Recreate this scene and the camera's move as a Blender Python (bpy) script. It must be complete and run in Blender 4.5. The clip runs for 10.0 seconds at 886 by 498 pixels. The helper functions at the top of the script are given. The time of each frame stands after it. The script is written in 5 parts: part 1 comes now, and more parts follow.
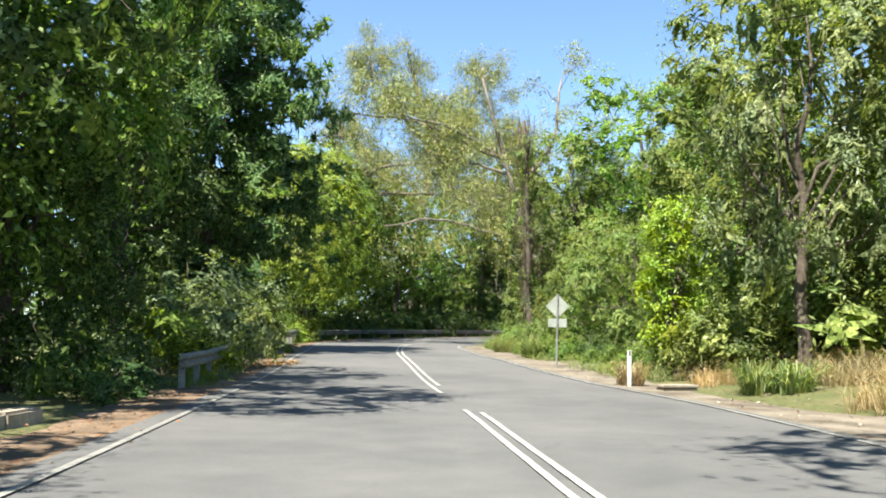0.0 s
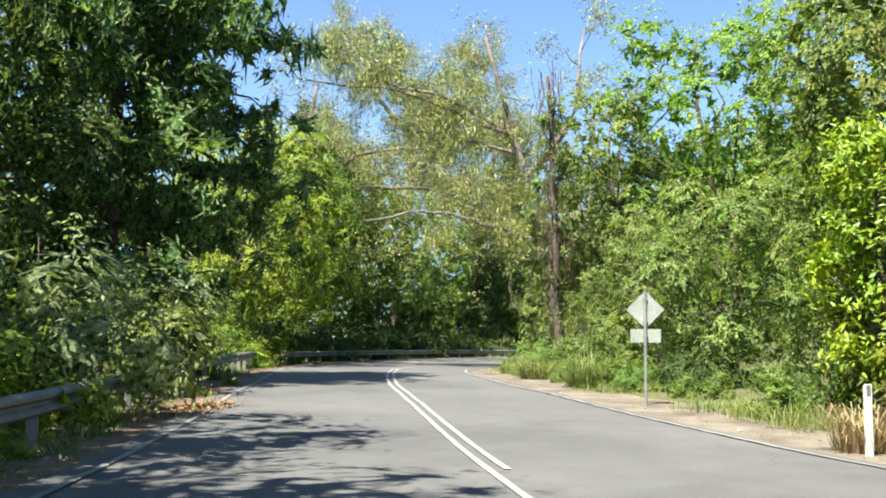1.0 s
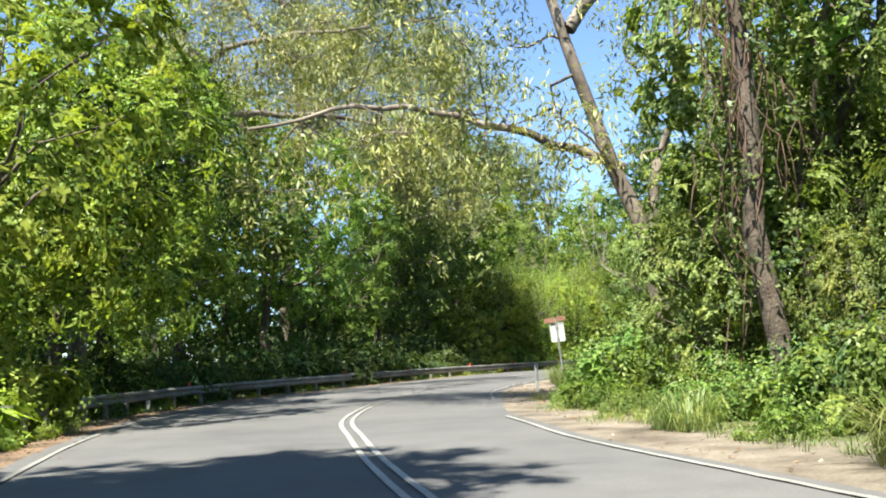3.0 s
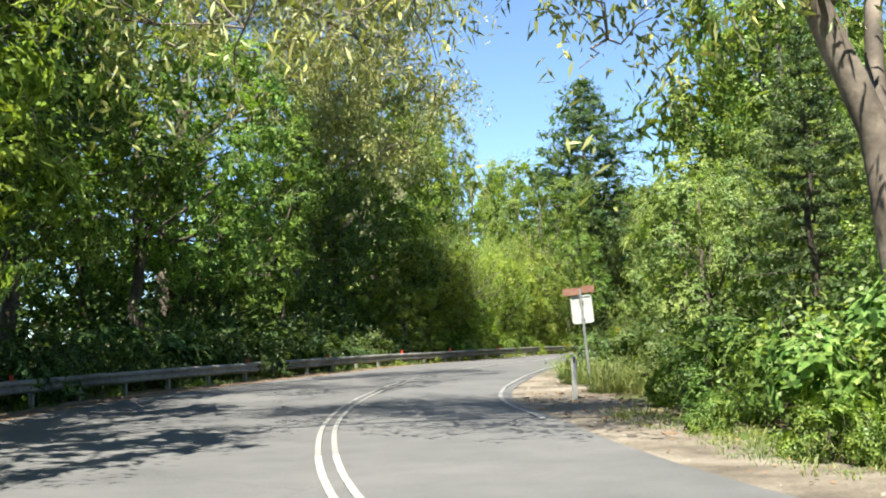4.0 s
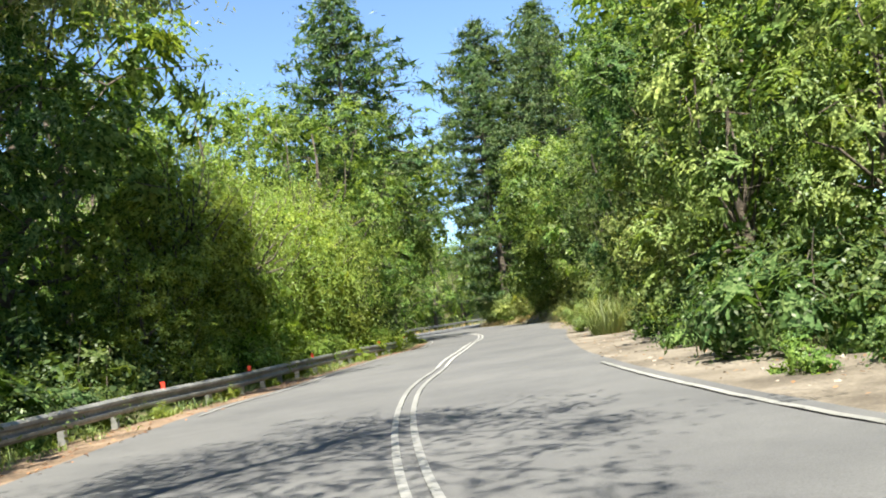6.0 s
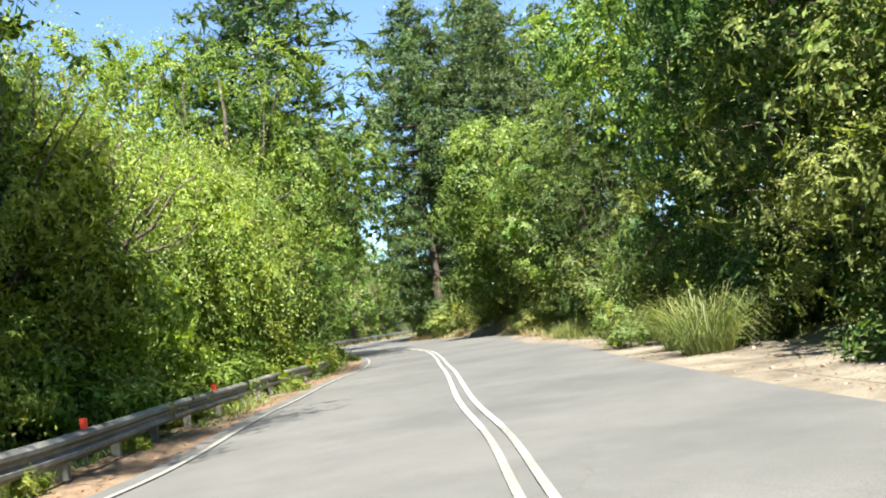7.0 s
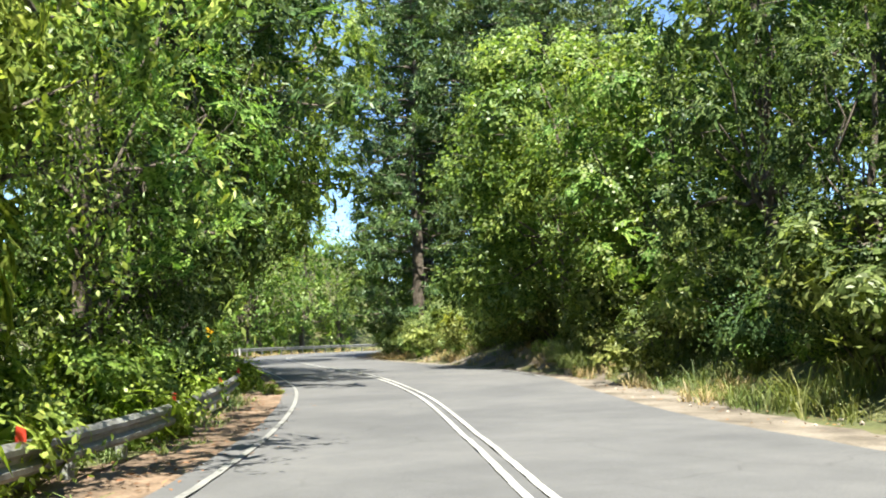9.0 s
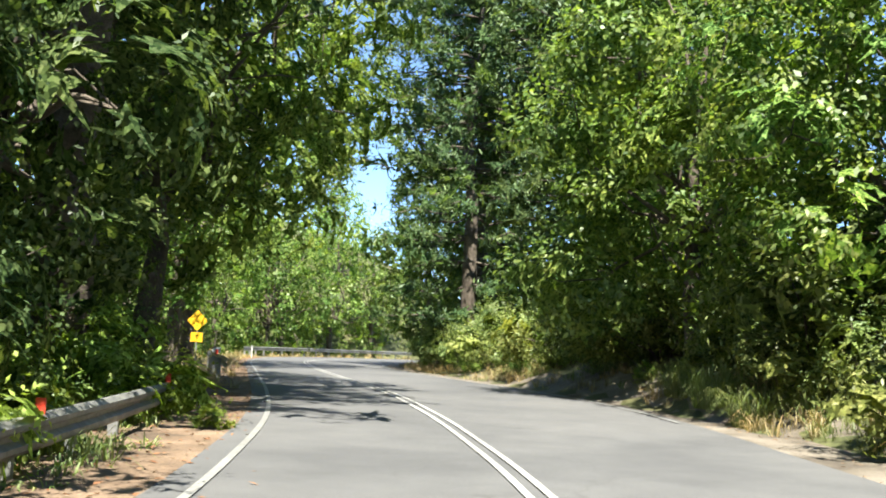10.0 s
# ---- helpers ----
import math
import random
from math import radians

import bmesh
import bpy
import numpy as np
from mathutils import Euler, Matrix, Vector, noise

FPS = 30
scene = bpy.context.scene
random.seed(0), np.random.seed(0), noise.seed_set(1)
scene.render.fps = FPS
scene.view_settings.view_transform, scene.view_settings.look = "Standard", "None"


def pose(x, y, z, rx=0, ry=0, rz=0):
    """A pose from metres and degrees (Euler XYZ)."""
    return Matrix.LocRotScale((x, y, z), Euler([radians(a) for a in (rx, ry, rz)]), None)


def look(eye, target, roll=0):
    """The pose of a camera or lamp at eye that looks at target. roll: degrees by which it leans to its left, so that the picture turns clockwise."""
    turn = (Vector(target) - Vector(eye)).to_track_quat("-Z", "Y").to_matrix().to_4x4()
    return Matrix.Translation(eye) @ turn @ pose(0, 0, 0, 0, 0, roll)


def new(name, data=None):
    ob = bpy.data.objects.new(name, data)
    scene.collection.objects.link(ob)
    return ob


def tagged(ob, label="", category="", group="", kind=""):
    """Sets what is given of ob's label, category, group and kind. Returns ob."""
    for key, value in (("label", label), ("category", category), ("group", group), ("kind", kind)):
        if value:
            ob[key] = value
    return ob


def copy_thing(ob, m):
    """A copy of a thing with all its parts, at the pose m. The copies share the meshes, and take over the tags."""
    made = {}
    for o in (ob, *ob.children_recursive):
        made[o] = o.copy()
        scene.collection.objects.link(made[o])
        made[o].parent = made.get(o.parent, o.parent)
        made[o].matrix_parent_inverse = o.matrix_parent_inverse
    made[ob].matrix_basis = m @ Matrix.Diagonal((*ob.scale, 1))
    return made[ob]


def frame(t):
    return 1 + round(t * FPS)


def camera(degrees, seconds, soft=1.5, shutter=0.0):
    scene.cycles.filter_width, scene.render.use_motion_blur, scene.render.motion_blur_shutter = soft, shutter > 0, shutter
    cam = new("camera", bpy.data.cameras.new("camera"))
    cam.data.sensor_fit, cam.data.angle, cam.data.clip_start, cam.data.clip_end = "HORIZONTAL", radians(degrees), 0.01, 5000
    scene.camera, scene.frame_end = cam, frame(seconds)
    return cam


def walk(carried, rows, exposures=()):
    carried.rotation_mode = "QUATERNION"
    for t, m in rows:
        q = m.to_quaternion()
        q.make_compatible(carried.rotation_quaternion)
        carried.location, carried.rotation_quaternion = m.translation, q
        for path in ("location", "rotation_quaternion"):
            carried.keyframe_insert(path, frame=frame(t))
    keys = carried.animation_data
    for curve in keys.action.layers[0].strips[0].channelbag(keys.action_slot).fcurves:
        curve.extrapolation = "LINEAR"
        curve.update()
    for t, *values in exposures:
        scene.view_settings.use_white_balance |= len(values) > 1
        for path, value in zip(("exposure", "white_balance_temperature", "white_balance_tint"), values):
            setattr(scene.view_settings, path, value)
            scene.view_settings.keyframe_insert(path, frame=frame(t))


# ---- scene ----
cam = camera(48.5, 10.0, soft=1.9)
PATH = [
    (0, (-0.000, -0.000, 1.201), (-0.000, 9.970, 1.974), 1.14),
    (0.5, (-0.495, 5.872, 1.138), (-0.383, 15.834, 2.002), 1.22),
    (1, (-0.947, 11.726, 1.114), (-0.701, 21.675, 2.091), 0.52),
    (1.5, (-1.369, 17.577, 1.080), (-0.979, 27.510, 2.163), -1.04),
    (2, (-1.887, 23.418, 1.049), (-1.282, 33.331, 2.220), -2.08),
    (2.5, (-2.390, 29.286, 1.113), (-1.372, 39.164, 2.293), -2.69),
    (3, (-2.812, 35.128, 1.216), (-1.218, 44.936, 2.335), -2.86),
    (3.2, (-3.043, 37.462, 1.257), (-1.178, 47.225, 2.356), -2.38),
    (4.3, (-3.132, 50.598, 1.359), (0.023, 60.049, 2.206), -1.86),
    (4.5, (-3.025, 52.937, 1.330), (0.406, 62.294, 2.150), -2.07),
    (5, (-2.344, 58.723, 1.262), (1.844, 67.768, 2.061), -4.21),
    (5.5, (-0.952, 64.393, 1.268), (4.011, 73.040, 2.039), -6.57),
    (5.7, (-0.237, 66.647, 1.294), (5.039, 75.108, 2.043), -7.51),
    (6.8, (4.951, 78.417, 1.466), (11.274, 86.132, 2.176), -8.06),
    (7, (6.184, 80.386, 1.486), (12.602, 88.021, 2.210), -8.06),
    (7.5, (9.440, 85.175, 1.525), (16.021, 92.663, 2.305), -7.85),
    (8, (12.844, 89.903, 1.529), (19.498, 97.322, 2.365), -6.86),
    (8.5, (16.378, 94.590, 1.506), (23.062, 101.975, 2.381), -4.71),
    (9, (20.033, 99.210, 1.502), (26.707, 106.604, 2.383), -1.48),
    (9.5, (23.747, 103.796, 1.461), (30.332, 111.267, 2.367), 0.95),
    (10, (27.336, 108.567, 1.355), (33.679, 116.233, 2.362), 2.72),
]
walk(cam, [(t, look(eye, target, roll)) for t, eye, target, roll in PATH], exposures=[(0, 1.86, 6850, 6), (3.2, 1.92, 6850, 6), (4.5, 1.8, 6850, 6), (5.7, 1.84, 6850, 6), (6.8, 2.04, 6850, 6), (7.5, 2.1, 6850, 6), (8.2, 2.0, 6850, 6), (9, 2.02, 6700, 6), (10, 2.06, 6700, 6)])

# ---- sky and sun ----
SUN_FROM = Vector((-0.3, -0.43, 1.0)).normalized()
sun_data = bpy.data.lights.new("sun", "SUN")
sun_data.energy, sun_data.angle, sun_data.color = 4.75, radians(0.53), (1.0, 0.95, 0.86)
sun = new("sun", sun_data)
sun.rotation_euler = (-SUN_FROM).to_track_quat("-Z", "Y").to_euler()
world = bpy.data.worlds.new("sky")
scene.world = world
world.use_nodes = True
wn = world.node_tree.nodes
sky = wn.new("ShaderNodeTexSky")
sky.sky_type, sky.sun_disc = "NISHITA", False
sky.sun_elevation = math.asin(SUN_FROM.z)
sky.sun_rotation = math.atan2(SUN_FROM.x, SUN_FROM.y)
sky.altitude = 1500
sky.air_density, sky.dust_density, sky.ozone_density = 0.8, 0.0, 5.0
world.node_tree.links.new(sky.outputs[0], wn["Background"].inputs[0])
wn["Background"].inputs[1].default_value = 0.094


# ---- materials ----
def material(name, rough=0.8, metal=0.0):
    m = bpy.data.materials.new(name)
    m.use_nodes = True
    b = m.node_tree.nodes["Principled BSDF"]
    b.inputs["Roughness"].default_value, b.inputs["Metallic"].default_value = rough, metal
    return m, m.node_tree, b


def noise_ramp(nt, scale, stops, detail=6.0, rough=0.6, coord="Object", lo=0.35, hi=0.65):
    """Noise over the object's coordinates into a colour ramp."""
    tc = nt.nodes.new("ShaderNodeTexCoord")
    n = nt.nodes.new("ShaderNodeTexNoise")
    n.inputs["Scale"].default_value, n.inputs["Detail"].default_value, n.inputs["Roughness"].default_value = scale, detail, rough
    nt.links.new(tc.outputs[coord], n.inputs["Vector"])
    r = nt.nodes.new("ShaderNodeValToRGB")
    while len(r.color_ramp.elements) < len(stops):
        r.color_ramp.elements.new(0.5)
    for k, (e, c) in enumerate(zip(r.color_ramp.elements, stops)):
        e.position, e.color = lo + (hi - lo) * k / max(1, len(stops) - 1), (*c, 1)
    nt.links.new(n.outputs["Fac"], r.inputs["Fac"])
    return r.outputs["Color"], n.outputs["Fac"]


def mix(nt, a, b, fac, mode="MIX"):
    n = nt.nodes.new("ShaderNodeMix")
    n.data_type, n.blend_type = "RGBA", mode
    for socket, value in ((n.inputs[0], fac), (n.inputs[6], a), (n.inputs[7], b)):
        if isinstance(value, bpy.types.NodeSocket):
            nt.links.new(value, socket)
        else:
            socket.default_value = value if socket == n.inputs[0] else (*value, 1)
    return n.outputs[2]


def bump(nt, b, height, strength, distance):
    n = nt.nodes.new("ShaderNodeBump")
    n.inputs["Strength"].default_value, n.inputs["Distance"].default_value = strength, distance
    nt.links.new(height, n.inputs["Height"])
    nt.links.new(n.outputs["Normal"], b.inputs["Normal"])


def mottled(name, stops, scale, fine, rough=0.85, metal=0.0, relief=0.4, distance=0.01, spread=0.25):
    """A surface with broad patches of the stops' colours and a finer grain of light and dark, with relief."""
    m, nt, b = material(name, rough, metal)
    broad, _ = noise_ramp(nt, scale, stops)
    grain, h = noise_ramp(nt, fine, [(1 - spread,) * 3, (1 + spread * 0.6,) * 3], lo=0.3, hi=0.7)
    nt.links.new(mix(nt, broad, grain, 1.0, "MULTIPLY"), b.inputs["Base Color"])
    bump(nt, b, h, relief, distance)
    return m


MASS = {}


def leaf_material(name, dark, mid, light, see=0.48, gloss=0.035, cells=0.0, tone=(1.27, 1.13, 2.15)):
    """Leaves: each leaf its own shade, whole boughs drifting between shades, some light coming through.
    With cells, the dense inner foliage of the same plant: small leaf-sized facets, each with its own tilt and tone, the
    darkest coloured down as the shadowed gaps between leaves."""
    m = bpy.data.materials.new(name)
    m.use_nodes = True
    nt = m.node_tree
    nt.nodes.remove(nt.nodes["Principled BSDF"])
    geo, info = nt.nodes.new("ShaderNodeNewGeometry"), nt.nodes.new("ShaderNodeObjectInfo")
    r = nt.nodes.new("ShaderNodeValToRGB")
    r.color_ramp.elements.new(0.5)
    # with cells the lowest stop is darkened, painting in the shade of leaf gaps
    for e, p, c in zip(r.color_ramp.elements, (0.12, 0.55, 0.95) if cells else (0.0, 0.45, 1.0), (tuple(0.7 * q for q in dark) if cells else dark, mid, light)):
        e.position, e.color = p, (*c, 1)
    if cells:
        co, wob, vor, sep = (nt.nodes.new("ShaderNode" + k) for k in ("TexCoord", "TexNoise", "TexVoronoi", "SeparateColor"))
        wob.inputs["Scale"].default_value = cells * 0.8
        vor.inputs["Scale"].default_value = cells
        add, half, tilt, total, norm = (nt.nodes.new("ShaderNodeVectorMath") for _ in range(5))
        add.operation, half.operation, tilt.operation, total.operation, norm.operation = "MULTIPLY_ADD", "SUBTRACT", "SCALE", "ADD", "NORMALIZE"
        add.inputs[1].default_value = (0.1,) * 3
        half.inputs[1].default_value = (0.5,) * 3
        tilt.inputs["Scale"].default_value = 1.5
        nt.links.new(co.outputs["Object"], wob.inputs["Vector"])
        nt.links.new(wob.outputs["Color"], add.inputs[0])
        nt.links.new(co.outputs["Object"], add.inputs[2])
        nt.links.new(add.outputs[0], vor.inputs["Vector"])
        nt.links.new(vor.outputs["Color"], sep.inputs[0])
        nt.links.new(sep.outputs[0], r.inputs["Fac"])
        nt.links.new(vor.outputs["Color"], half.inputs[0])
        nt.links.new(half.outputs[0], tilt.inputs[0])
        nt.links.new(tilt.outputs[0], total.inputs[0])
        nt.links.new(geo.outputs["Normal"], total.inputs[1])
        nt.links.new(total.outputs[0], norm.inputs[0])
    else:
        nt.links.new(geo.outputs["Random Per Island"], r.inputs["Fac"])
    broad, _ = noise_ramp(nt, 0.55, [(0.72, 0.8, 0.8), (1.25, 1.12, 0.9)], detail=2)
    col = mix(nt, r.outputs["Color"], broad, 1.0, "MULTIPLY")
    hsv = nt.nodes.new("ShaderNodeHueSaturation")
    for socket, lo, hi in ((hsv.inputs["Hue"], 0.485, 0.512), (hsv.inputs["Value"], 0.82, 1.15)):
        mr = nt.nodes.new("ShaderNodeMapRange")
        mr.inputs["To Min"].default_value, mr.inputs["To Max"].default_value = lo, hi
        nt.links.new(info.outputs["Random"], mr.inputs["Value"])
        nt.links.new(mr.outputs[0], socket)
    nt.links.new(col, hsv.inputs["Color"])
    col = mix(nt, hsv.outputs["Color"], tone, 1.0, "MULTIPLY")
    d, t, g = (nt.nodes.new("ShaderNodeBsdf" + k) for k in ("Diffuse", "Translucent", "Glossy"))
    g.inputs["Roughness"].default_value = 0.5
    g.inputs["Color"].default_value = (0.85, 0.9, 0.85, 1)
    warm = mix(nt, col, (1.15, 1.2, 0.55), 1.0, "MULTIPLY")
    nt.links.new(col, d.inputs["Color"])
    nt.links.new(warm, t.inputs["Color"])
    if cells:
        nt.links.new(norm.outputs[0], d.inputs["Normal"])
    a, c = nt.nodes.new("ShaderNodeMixShader"), nt.nodes.new("ShaderNodeMixShader")
    a.inputs[0].default_value, c.inputs[0].default_value = see, gloss
    nt.links.new(d.outputs[0], a.inputs[1])
    nt.links.new(t.outputs[0], a.inputs[2])
    nt.links.new(a.outputs[0], c.inputs[1])
    nt.links.new(g.outputs[0], c.inputs[2])
    nt.links.new(c.outputs[0], nt.nodes["Material Output"].inputs["Surface"])
    if not cells:
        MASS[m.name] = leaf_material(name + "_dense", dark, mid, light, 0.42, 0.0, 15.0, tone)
    return m


def asphalt_material():
    m, nt, b = material("asphalt", 0.82)
    broad, _ = noise_ramp(nt, 0.22, [(0.079, 0.08, 0.084), (0.098, 0.099, 0.102), (0.112, 0.112, 0.114)], detail=4)
    grain, h = noise_ramp(nt, 70.0, [(0.72, 0.72, 0.72), (1.2, 1.2, 1.2)], detail=3, lo=0.3, hi=0.7)
    patch, _ = noise_ramp(nt, 1.6, [(0.9, 0.9, 0.9), (1.06, 1.06, 1.05)], detail=8)
    col = mix(nt, mix(nt, broad, patch, 1.0, "MULTIPLY"), grain, 1.0, "MULTIPLY")
    # hairline cracks, here and there
    co, warp, add, vor, line, where, amount = (nt.nodes.new("ShaderNode" + k) for k in ("TexCoord", "TexNoise", "VectorMath", "TexVoronoi", "MapRange", "TexNoise", "MapRange"))
    add.operation = "MULTIPLY_ADD"
    add.inputs[1].default_value = (1.1,) * 3
    warp.inputs["Scale"].default_value, vor.inputs["Scale"].default_value, where.inputs["Scale"].default_value = 0.9, 0.3, 0.12
    vor.feature = "DISTANCE_TO_EDGE"
    nt.links.new(co.outputs["Object"], warp.inputs["Vector"])
    nt.links.new(co.outputs["Object"], where.inputs["Vector"])
    nt.links.new(warp.outputs["Color"], add.inputs[0])
    nt.links.new(co.outputs["Object"], add.inputs[2])
    nt.links.new(add.outputs[0], vor.inputs["Vector"])
    nt.links.new(vor.outputs["Distance"], line.inputs["Value"])
    line.inputs["From Max"].default_value, line.inputs["To Min"].default_value, line.inputs["To Max"].default_value = 0.006, 1.0, 0.0
    nt.links.new(where.outputs["Fac"], amount.inputs["Value"])
    amount.inputs["From Min"].default_value, amount.inputs["From Max"].default_value, amount.inputs["To Max"].default_value = 0.45, 0.65, 0.5
    both = nt.nodes.new("ShaderNodeMath")
    both.operation = "MULTIPLY"
    nt.links.new(line.outputs[0], both.inputs[0])
    nt.links.new(amount.outputs[0], both.inputs[1])
    col = mix(nt, col, (0.035, 0.034, 0.033), both.outputs[0])
    nt.links.new(col, b.inputs["Base Color"])
    bump(nt, b, h, 0.35, 0.006)
    return m


def paint_material(name, whole):
    """Road paint, worn through to the asphalt in small flakes."""
    m, nt, b = material(name, 0.6)
    wear, _ = noise_ramp(nt, 9.0, [(0.24 * whole, 0.24 * whole, 0.23 * whole), (0.5 * whole, 0.5 * whole, 0.48 * whole), (0.6 * whole, 0.6 * whole, 0.58 * whole)], detail=8, rough=0.75, lo=0.3, hi=0.6)
    broad, _ = noise_ramp(nt, 0.35, [(0.72, 0.72, 0.72), (1.05, 1.05, 1.05)], detail=3)
    nt.links.new(mix(nt, wear, broad, 1.0, "MULTIPLY"), b.inputs["Base Color"])
    return m


ASPHALT = asphalt_material()
PAINT = paint_material("road_paint", 0.68)
FADED_PAINT = paint_material("faded_road_paint", 0.44)
WORN_PAINT = paint_material("rubbed_road_paint", 0.44)
DUST = mottled("gravel_and_dust", [(0.085, 0.07, 0.054), (0.155, 0.132, 0.104), (0.215, 0.187, 0.152)], 0.9, 26.0, 0.95, relief=0.8, distance=0.02, spread=0.4)
LITTER = mottled("leaf_litter_soil", [(0.085, 0.06, 0.04), (0.17, 0.115, 0.075), (0.24, 0.17, 0.115)], 1.1, 22.0, 0.95, relief=0.9, distance=0.03, spread=0.5)
SOIL = mottled("grassy_soil", [(0.05, 0.06, 0.022), (0.085, 0.095, 0.03), (0.12, 0.11, 0.05)], 0.35, 9.0, 0.95, relief=0.9, distance=0.05, spread=0.5)
CONCRETE = mottled("weathered_concrete", [(0.24, 0.2, 0.16), (0.38, 0.34, 0.29)], 1.6, 18.0, 0.9, spread=0.3)
STEEL = mottled("galvanised_steel", [(0.26, 0.27, 0.27), (0.36, 0.37, 0.37), (0.42, 0.43, 0.42)], 1.2, 14.0, 0.5, 0.55, relief=0.1, spread=0.2)
RAIL_STEEL = mottled("dull_rail_steel", [(0.13, 0.13, 0.12), (0.21, 0.21, 0.2), (0.29, 0.29, 0.275)], 0.8, 9.0, 0.55, 0.4, relief=0.15, spread=0.3)
SIGN_BACK = mottled("bare_aluminium_sign_back", [(0.27, 0.3, 0.275), (0.35, 0.38, 0.35)], 2.0, 16.0, 0.5, 0.15, relief=0.05, spread=0.15)
PALE_PANEL = mottled("pale_grey_sign_back", [(0.42, 0.44, 0.43), (0.52, 0.54, 0.53)], 2.0, 16.0, 0.5, 0.1, relief=0.05, spread=0.12)
WHITE = mottled("white_post_paint", [(0.5, 0.5, 0.48), (0.64, 0.64, 0.62)], 3.0, 20.0, 0.55, relief=0.05, spread=0.12)
BROWN_BOARD = mottled("brown_sign_paint", [(0.2, 0.1, 0.07), (0.27, 0.145, 0.105)], 2.5, 20.0, 0.5, relief=0.05, spread=0.15)
RED = mottled("red_reflector", [(0.62, 0.05, 0.035), (0.75, 0.09, 0.05)], 6.0, 40.0, 0.3, relief=0.02, spread=0.1)
SMOKE = mottled("dull_dark_reflector", [(0.1, 0.09, 0.09), (0.16, 0.15, 0.15)], 6.0, 40.0, 0.3, relief=0.02, spread=0.1)
YELLOW = mottled("yellow_sign_face", [(0.75, 0.42, 0.02), (0.85, 0.5, 0.03)], 3.0, 30.0, 0.4, relief=0.02, spread=0.1)
BARK = mottled("rough_brown_bark", [(0.05, 0.04, 0.032), (0.1, 0.08, 0.062), (0.15, 0.125, 0.1)], 2.2, 24.0, 0.95, relief=1.0, distance=0.03, spread=0.4)
PALE_BARK = mottled("smooth_pale_gum_bark", [(0.06, 0.048, 0.038), (0.14, 0.115, 0.092), (0.25, 0.21, 0.175)], 1.0, 10.0, 0.8, relief=0.4, spread=0.3)
DEADWOOD_BROWN = mottled("brown_dead_creeper", [(0.09, 0.055, 0.04), (0.17, 0.11, 0.08)], 2.0, 20.0, 0.95, relief=0.4, spread=0.3)
DEADWOOD = mottled("grey_dead_wood", [(0.2, 0.17, 0.14), (0.34, 0.3, 0.26)], 2.0, 20.0, 0.9, relief=0.5, spread=0.3)
L_BROAD = leaf_material("broad_leaves", (0.057, 0.120, 0.018), (0.128, 0.236, 0.033), (0.235, 0.350, 0.060))
L_DEEP = leaf_material("deep_green_leaves", (0.035, 0.076, 0.017), (0.076, 0.143, 0.028), (0.139, 0.219, 0.051))
L_WATTLE = leaf_material("olive_wattle_leaves", (0.07, 0.12, 0.022), (0.15, 0.228, 0.042), (0.245, 0.335, 0.074))
L_WILLOW = leaf_material("yellow_green_willow_leaves", (0.106, 0.18, 0.02), (0.196, 0.31, 0.034), (0.285, 0.41, 0.064), see=0.45)
L_GUM = leaf_material("grey_olive_gum_leaves", (0.102, 0.134, 0.048), (0.198, 0.230, 0.079), (0.301, 0.311, 0.123), see=0.3, tone=(1.15, 1.15, 1.2))
L_PINE = leaf_material("dark_pine_needles", (0.034, 0.068, 0.028), (0.076, 0.132, 0.048), (0.14, 0.205, 0.082), see=0.15, tone=(1.2, 1.15, 1.35))
L_CEDAR = leaf_material("blue_green_conifer_sprays", (0.048, 0.098, 0.036), (0.105, 0.185, 0.064), (0.18, 0.28, 0.1), see=0.25, tone=(1.2, 1.15, 1.5))
L_GREY = leaf_material("silver_grey_leaves", (0.1, 0.135, 0.066), (0.185, 0.23, 0.118), (0.28, 0.335, 0.19), tone=(1.15, 1.15, 1.2))
L_LIME = leaf_material("lime_green_conifer_sprays", (0.101, 0.176, 0.009), (0.207, 0.326, 0.015), (0.295, 0.432, 0.032), see=0.3)
L_GRASS = leaf_material("green_grass_blades", (0.062, 0.112, 0.016), (0.134, 0.196, 0.034), (0.224, 0.269, 0.067), see=0.4)
L_DRY = leaf_material("dry_straw_blades", (0.2, 0.15, 0.08), (0.32, 0.25, 0.14), (0.45, 0.37, 0.22), see=0.3, tone=(1.15, 1.15, 1.2))
L_DEAD = leaf_material("fallen_leaves", (0.1, 0.05, 0.025), (0.2, 0.11, 0.055), (0.32, 0.2, 0.11), see=0.1, tone=(1.15, 1.15, 1.2))


# ---- mesh helpers ----
def mesh_object(name, verts, faces, mat, parent=None, label="", smooth=False):
    me = bpy.data.meshes.new(name)
    me.from_pydata(np.asarray(verts, float).tolist(), [], faces.tolist() if isinstance(faces, np.ndarray) else faces)
    me.materials.append(mat)
    if smooth:
        me.polygons.foreach_set("use_smooth", [True] * len(me.polygons))
    ob = new(name, me)
    if parent:
        ob.parent = parent
    if label:
        tagged(ob, label)
    return ob


def part(name, bm, mat, parent=None, label=""):
    me = bpy.data.meshes.new(name)
    bm.to_mesh(me)
    bm.free()
    me.materials.append(mat)
    ob = new(name, me)
    if parent:
        ob.parent = parent
    if label:
        tagged(ob, label)
    return ob


def empty(name, place, rz=0.0):
    ob = new(name)
    ob.empty_display_size = 0.3
    ob.matrix_basis = pose(*place, 0, 0, rz)
    return ob


